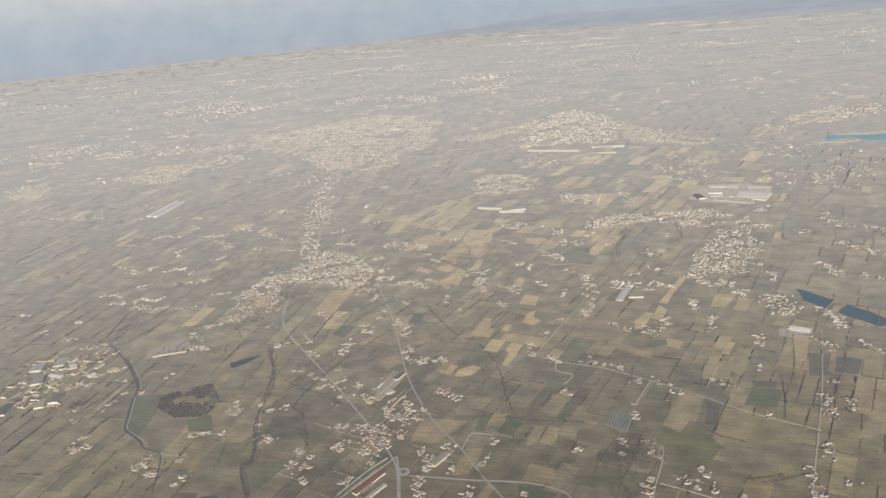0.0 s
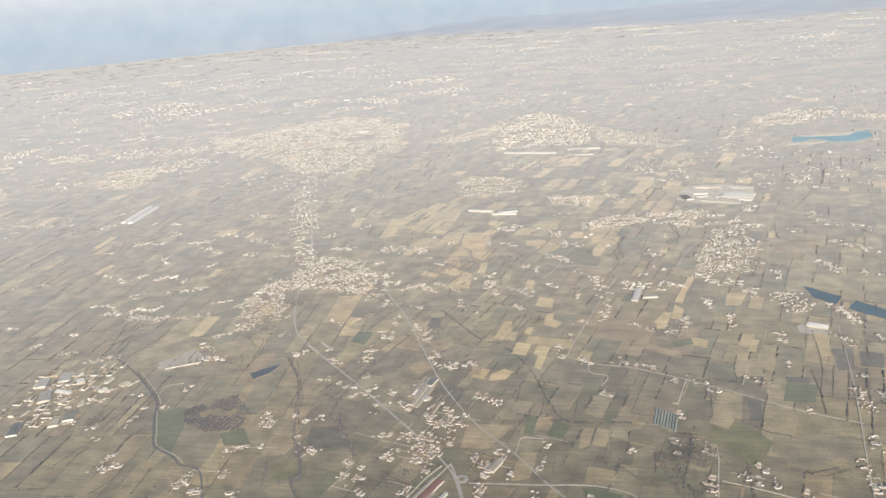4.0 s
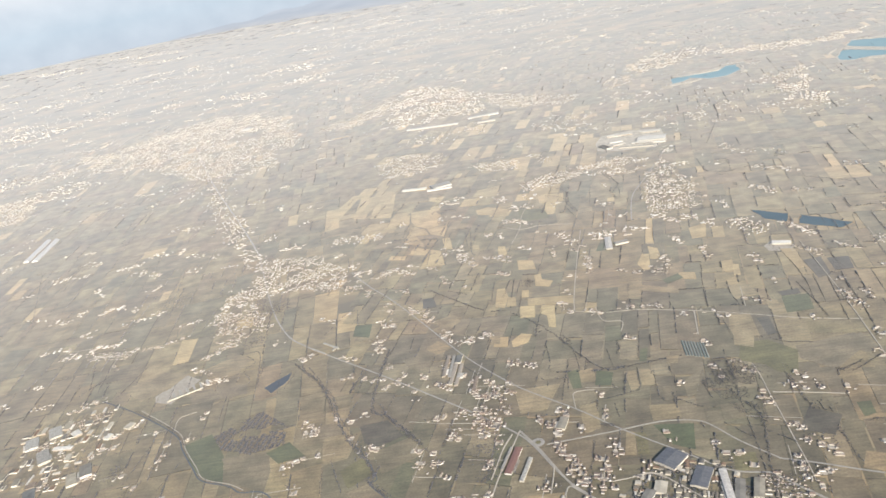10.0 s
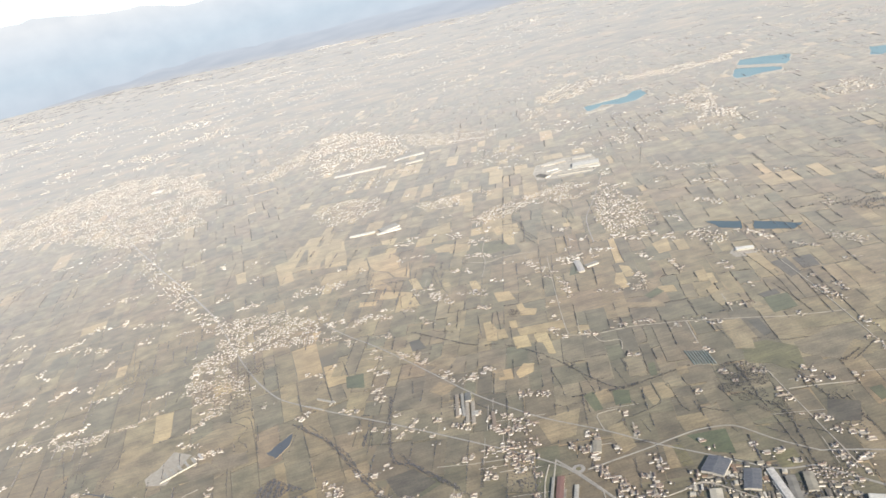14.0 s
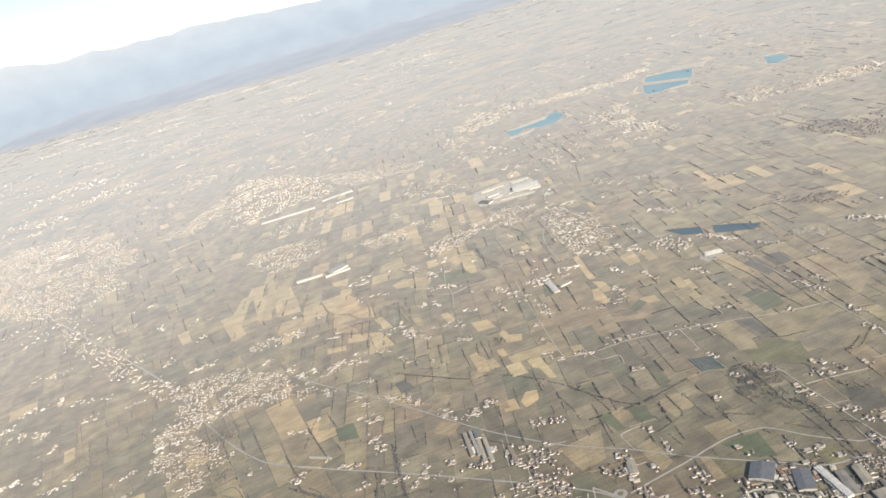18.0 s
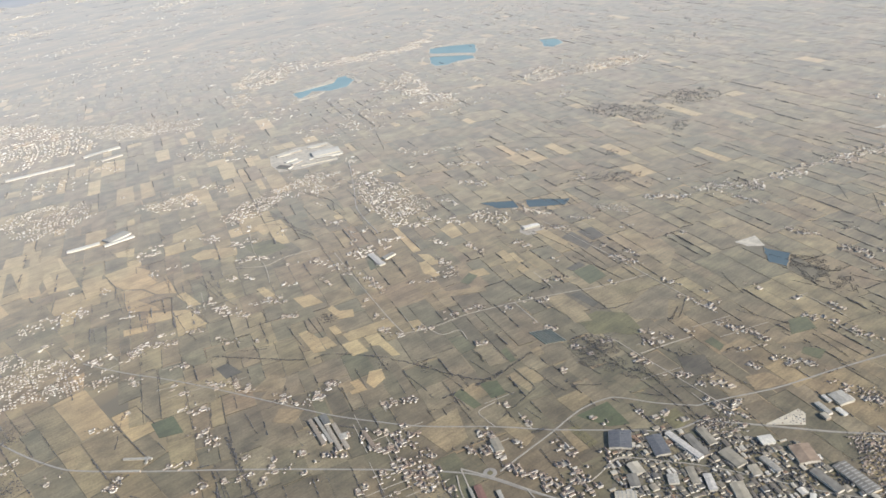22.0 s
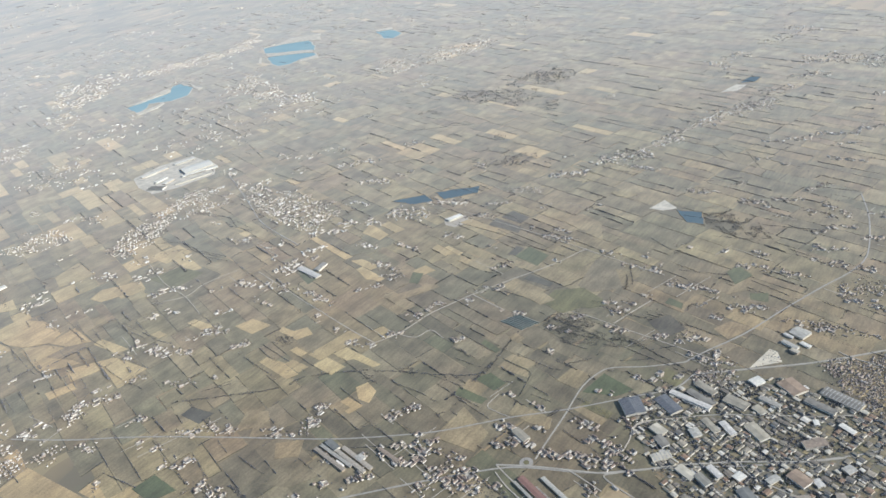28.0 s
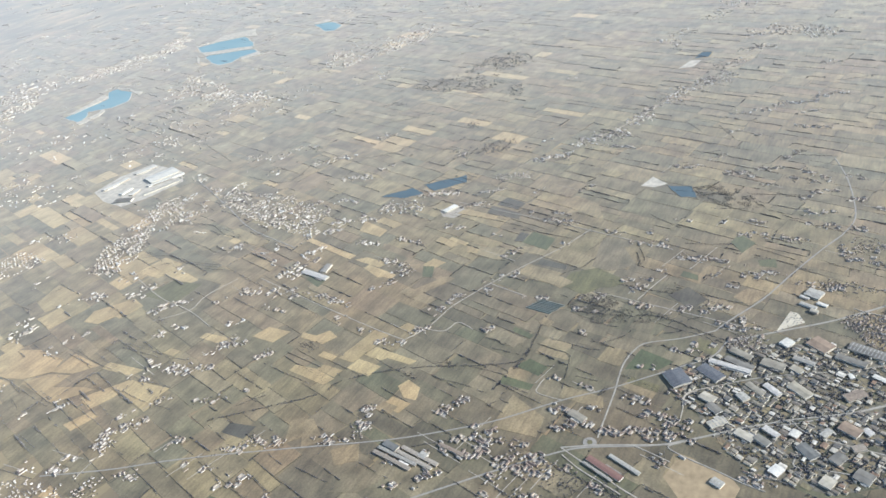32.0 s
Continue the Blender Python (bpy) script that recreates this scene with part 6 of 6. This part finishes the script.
HEDGES_D = ((0, ((71, 204), (72, 194))), (0, ((57, 255), (55, 245))), (0, ((30, 247), (29, 240))), (0, ((35, 234), (34, 226))), (0, ((77, 198), (84, 187))), (0, ((79, 220), (79, 209))), (0, ((146, 136), (143, 120))), (0, ((144, 146), (141, 134))), (0, ((138, 158), (137, 150))), (0, ((89, 189), (97, 180))), (0, ((99, 259), (98, 247))), (0, ((109, 199), (108, 183))), (0, ((142, 181), (140, 168))), (0, ((148, 173), (142, 154))), (0, ((48, 214), (48, 206))), (0, ((40, 250), (40, 238))), (0, ((41, 484), (43, 459))), (0, ((47, 448), (60, 436), (65, 408))),)
HEDGES_E = ((0, ((152, 471), (150, 442), (164, 435))), (0, ((151, 407), (144, 381))), (0, ((92, 474), (96, 448), (92, 421))), (0, ((190, 408), (209, 386))), (0, ((243, 430), (266, 395))), (0, ((214, 458), (237, 439))), (0, ((189, 550), (168, 502))), (0, ((158, 436), (175, 439))), (0, ((188, 342), (180, 319))), (0, ((152, 304), (150, 287))), (0, ((167, 262), (161, 245))), (0, ((165, 223), (160, 214), (156, 206))), (0, ((136, 281), (136, 260))), (0, ((191, 218), (192, 193))), (0, ((276, 236), (262, 223))), (0, ((275, 218), (257, 205))), (0, ((264, 326), (259, 297))), (0, ((229, 280), (227, 252))),)
HEDGES_F = ((0, ((242, 171), (243, 154))), (0, ((195, 184), (199, 161))), (0, ((230, 224), (240, 208))), (0, ((370, 203), (367, 181))), (0, ((350, 165), (362, 143))), (0, ((177, 199), (181, 180))), (0, ((244, 350), (245, 324))), (0, ((228, 361), (230, 334))), (0, ((144, 201), (149, 180))), (0, ((178, 168), (175, 156))), (0, ((-167, 338), (-160, 360))), (0, ((-88, 249), (-95, 288), (-101, 292))), (0, ((-174, 275), (-166, 291))), (0, ((-171, 279), (-180, 304))), (0, ((-47, 239), (-44, 257))), (0, ((-34, 229), (-23, 214), (-17, 204))), (0, ((-43, 187), (-48, 201))), (0, ((-33, 190), (-23, 178))),)
HEDGES_G = ((0, ((-120, 194), (-117, 209))), (0, ((-99, 175), (-96, 183))), (0, ((-113, 219), (-117, 239))), (0, ((-68, 170), (-71, 177))), (0, ((-90, 269), (-92, 284))), (0, ((-68, 296), (-60, 317))), (0, ((-87, 226), (-83, 240))), (0, ((-69, 270), (-58, 250), (-49, 228), (-39, 209), (-32, 192))), (0, ((-244, 359), (-278, 429), (-290, 455))), (0, ((-254, 412), (-259, 461))), (0, ((-177, 335), (-180, 381))), (0, ((-165, 368), (-173, 407))), (0, ((-211, 336), (-217, 370))), (0, ((-194, 472), (-193, 509))), (0, ((-313, 584), (-304, 622))), (0, ((-130, 456), (-129, 520))), (0, ((-73, 343), (-71, 375))),)
HEDGES_IX = (
    (0, ((111, 291), (109, 281), (109, 274), (109, 267))),
    (0, ((143, 317), (142, 300), (140, 282), (136, 264), (135, 250))),
    (0, ((97, 244), (107, 243), (114, 237), (120, 235), (127, 233))),
    (0, ((124, 227), (123, 220), (123, 215), (127, 214), (139, 221))),
    (0, ((-36, 452), (-35, 434), (-32, 427), (-25, 420))),
    (0, ((-33, 426), (-36, 412), (-37, 401), (-32, 395), (-31, 390), (-35, 375))),
)
HEDGES_IY = (
    (0, ((-10, 422), (-13, 402), (-13, 378), (-12, 359))),
    (0, ((-21, 378), (-22, 362), (-21, 349))),
    (0, ((2, 403), (2, 388), (2, 372), (5, 361))),
    (0, ((-48, 464), (-50, 434))),
    (0, ((-26, 488), (-26, 476))),
    (0, ((-17, 440), (-17, 423))),
)
HEDGES_H = ((0, ((-362, 592), (-354, 632))), (0, ((-134, 324), (-134, 350))), (0, ((-94, 415), (-90, 460))),)
HEDGES = HEDGES_A + HEDGES_B + HEDGES_C + HEDGES_D + HEDGES_E + HEDGES_F + HEDGES_G + HEDGES_H + HEDGES_IX + HEDGES_IY
for thick, pts in HEDGES:
    for q in paced(pts, 0.34):
        if patchy(q.x, q.y, 3.0, 11) < (-0.5 if thick else -0.3):
            continue
        for _ in range(3 if thick else 1):
            r_ = 0.4 if thick else 0.1
            tree(q.x + rnd.gauss(0, r_), q.y + rnd.gauss(0, r_), rnd.uniform(0.13, 0.28) if thick else rnd.uniform(0.12, 0.25))
THIN = (((90, 482), (93, 459), (96, 446), (90, 431), (90, 418)), ((57, 460), (64, 445), (61, 428), (64, 407)), ((-139, 255), (-115, 235), (-100, 212), (-94, 204), (-78, 195)), ((111, 197), (108, 179), (108, 168)))
for pts in THIN:
    for q in paced(pts, 0.35):
        tree(q.x + rnd.gauss(0, 0.25), q.y + rnd.gauss(0, 0.25), rnd.uniform(0.12, 0.26))
# leafless woods far out
FAR_WOODS = (((340, 420), (362, 422), (384, 420), (400, 404), (383, 379), (359, 384), (346, 406)),
             ((321, 457), (334, 418), (343, 389), (319, 378), (300, 399), (305, 439)),
             ((208, 361), (222, 347), (234, 328), (227, 310), (217, 327), (207, 344)),
             ((249, 373), (256, 362), (248, 357), (244, 367)),
             ((274, 451), (282, 436), (274, 429), (267, 442)),
             ((320, 373), (329, 365), (308, 355), (301, 361)),
             ((197, 460), (201, 456), (195, 444), (192, 452)))
for poly in FAR_WOODS:
    xs, ys = [q[0] for q in poly], [q[1] for q in poly]
    for _ in range(int((max(xs) - min(xs)) * (max(ys) - min(ys)) * 0.42)):
        x, y = rnd.uniform(min(xs), max(xs)), rnd.uniform(min(ys), max(ys))
        if inside(x + 5 * patchy(x, y, 14, 2), y + 5 * patchy(x, y, 14, 4), poly) and patchy(x, y, 18, 6) > -0.3:
            coppice(x, y, rnd.uniform(0.25, 0.5))
# brushwood: thin low scrub that spreads round copses and along some hedges
BRUSH = (((85, 233), (97, 228), (95, 209), (91, 192), (85, 198), (82, 208), (78, 220)), ((196, 212), (201, 203), (197, 186), (184, 176), (180, 190), (186, 206)))
for poly in BRUSH:
    xs, ys = [q[0] for q in poly], [q[1] for q in poly]
    for _ in range(int((max(xs) - min(xs)) * (max(ys) - min(ys)) * 11)):
        x, y = rnd.uniform(min(xs) - 1, max(xs) + 1), rnd.uniform(min(ys) - 1, max(ys) + 1)
        if inside(x + patchy(x, y, 3, 2), y + patchy(x, y, 3, 4), poly) and patchy(x, y, 6, 9) > -0.15:
            scrub(x, y, rnd.uniform(0.07, 0.15))
for cx, cy, cs in PLOTS:
    if math.hypot(cx, cy - 60) < 470 and rnd.random() < 0.09:
        (ax, ay), (bx, by) = rnd.choice(((cs[0], cs[1]), (cs[2], cs[3])))
        wide = rnd.uniform(0.3, 0.9)
        for _ in range(int(math.hypot(bx - ax, by - ay) * wide * 14)):
            t = rnd.random()
            x, y = ax + (bx - ax) * t + rnd.gauss(0, wide), ay + (by - ay) * t + rnd.gauss(0, wide)
            if patchy(x, y, 5, 15) > -0.1:
                scrub(x, y, rnd.uniform(0.06, 0.13))
GROVE = ((-94, 220), (-98, 228), (-82, 241), (-70, 229), (-68, 217), (-80, 214))
for _ in range(9500):
    x, y = rnd.uniform(min(q[0] for q in GROVE), max(q[0] for q in GROVE)), rnd.uniform(min(q[1] for q in GROVE), max(q[1] for q in GROVE))
    if inside(x, y, GROVE) and (int((x * 0.97 - y * 0.22) / 1.1) % 2 or rnd.random() < 0.25) and patchy(x, y, 7, 17) > -0.25:
        tree(x, y, rnd.uniform(0.16, 0.32))
for pts in CREEKS:
    for q in paced(pts, 0.3):
        if patchy(q.x, q.y, 4.0, 13) < -0.3:
            continue
        for _ in range(rnd.choice((1, 1, 2))):
            tree(q.x + rnd.gauss(0, 0.3), q.y + rnd.gauss(0, 0.3), rnd.uniform(0.12, 0.26))
SPREADS = [(min(q[0] for q in p) + 0.8, max(q[0] for q in p) - 0.8, min(q[1] for q in p) + 0.8, max(q[1] for q in p) - 0.8, p) for p in [q for _, q in SOWN] + BARE]
clear = [(x, y, s) for x, y, s in TREES if not any(a < x < b_ and c_ < y < d_ and inside(x, y, p) for a, b_, c_, d_, p in SPREADS)]


def crowns(spots, count, shape, squash=1.0):
    """Bare crowns: a few uneven clumps to each tree, standing on the ground."""
    at = np.repeat(np.array(spots), count, axis=0)
    n = len(at)
    sc = at[:, 2:3] * npr.uniform(0.7, 1.1, (n, 3)) * np.array([1, 1, 1.3 * squash]) * (0.62 if count > 1 else 0.85)
    mid = np.concatenate([at[:, :2] + npr.uniform(-0.75, 0.75, (n, 2)) * at[:, 2:3] * (count > 1), 0.05 + sc[:, 2:3] * npr.uniform(0.8, 1.25, (n, 1))], axis=1)
    return shape[None] * sc[:, None, :] * npr.uniform(0.7, 1.25, (n, len(shape), 1)) + mid[:, None, :]


OCTA_V = np.array([(1, 0, 0), (0, 1, 0), (-1, 0, 0), (0, -1, 0), (0, 0, 1), (0, 0, -1)], dtype=float)
OCTA_F = [[0, 1, 4], [1, 2, 4], [2, 3, 4], [3, 0, 4], [1, 0, 5], [2, 1, 5], [3, 2, 5], [0, 3, 5]]
tagged(new("trees", joined("trees", crowns(clear, 2, ICO_V), ICO_F, [BARK])), "dark bare winter hedgerow trees and copses", "trees", kind="stuff")
tagged(new("brushwood", joined("brushwood", crowns(SCRUB, 1, OCTA_V), OCTA_F, [BRUSHWOOD])), "low grey leafless scrub along hedges and copses", "scrub", kind="stuff")
tagged(new("woods", joined("woods", crowns(FAR_WOOD, 1, OCTA_V), OCTA_F, [HAZED_TREES])), "leafless hedges and poplar plantations far off, paled blue-grey by painted haze", "woods", kind="stuff")
# tree lines far out on the plain
LINES = []
for _ in range(2600):
    a, d = rnd.uniform(-0.95, 0.95), math.sqrt(rnd.uniform(950 ** 2, 4300 ** 2))
    x, y = d * math.sin(a), d * math.cos(a)
    turn, long, w, h = radians(rnd.choice((77, 90, 167, 150)) + rnd.gauss(0, 14)), rnd.uniform(4, 14) * d / 1600, rnd.uniform(0.2, 0.4) * d / 1000, rnd.uniform(0.35, 0.6) * d / 1600
    ca, sa = math.cos(turn), math.sin(turn)
    LINES.append([(x + u * ca - v_ * sa, y + u * sa + v_ * ca, z) for z, e in ((0, 1), (h, 0.55)) for u, v_ in ((-long, -w * e), (long * 0.9, -w * e), (long, w * e), (-long * 0.92, w * e))])
tagged(new("tree_lines", joined("tree_lines", LINES, SLAB, [HAZED_TREES])), "faint grey tree lines far out on the plain, paled by painted haze", "trees", kind="stuff")

# ---- mountains on the horizon ----
def between(a, stops):
    """The value at azimuth a (degrees from +y), drawn straight between the stops."""
    for (a0, v0), (a1, v1) in zip(stops, stops[1:]):
        if a <= a1:
            return v0 + (v1 - v0) * max(0.0, a - a0) / (a1 - a0)
    return stops[-1][1]


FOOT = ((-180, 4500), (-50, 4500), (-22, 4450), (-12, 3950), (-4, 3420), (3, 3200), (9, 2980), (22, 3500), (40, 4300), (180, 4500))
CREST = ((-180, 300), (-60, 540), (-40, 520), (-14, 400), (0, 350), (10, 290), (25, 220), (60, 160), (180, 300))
for name, mat in (("foothills", FOOTHILL_GLOW), ("mountains", MOUNTAIN_GLOW)):
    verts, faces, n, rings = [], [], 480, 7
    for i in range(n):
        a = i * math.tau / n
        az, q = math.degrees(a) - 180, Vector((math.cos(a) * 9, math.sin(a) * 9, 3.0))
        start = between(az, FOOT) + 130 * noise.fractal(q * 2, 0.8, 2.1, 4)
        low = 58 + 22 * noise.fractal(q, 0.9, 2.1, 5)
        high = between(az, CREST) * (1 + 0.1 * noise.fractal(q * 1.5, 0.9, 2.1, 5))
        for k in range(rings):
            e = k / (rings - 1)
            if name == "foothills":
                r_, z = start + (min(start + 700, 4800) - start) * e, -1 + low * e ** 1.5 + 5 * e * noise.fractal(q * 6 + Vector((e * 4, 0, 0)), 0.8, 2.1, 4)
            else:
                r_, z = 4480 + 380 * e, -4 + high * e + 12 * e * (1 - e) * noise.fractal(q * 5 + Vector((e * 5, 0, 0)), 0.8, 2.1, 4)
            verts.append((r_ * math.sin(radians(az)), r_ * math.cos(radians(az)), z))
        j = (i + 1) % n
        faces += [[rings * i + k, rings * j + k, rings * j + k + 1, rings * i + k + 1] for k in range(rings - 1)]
    tagged(new(name, mesh_of(name, verts, faces, [mat])), "pale blue mountains along the horizon, glowing with painted haze", "mountains", kind="structure")
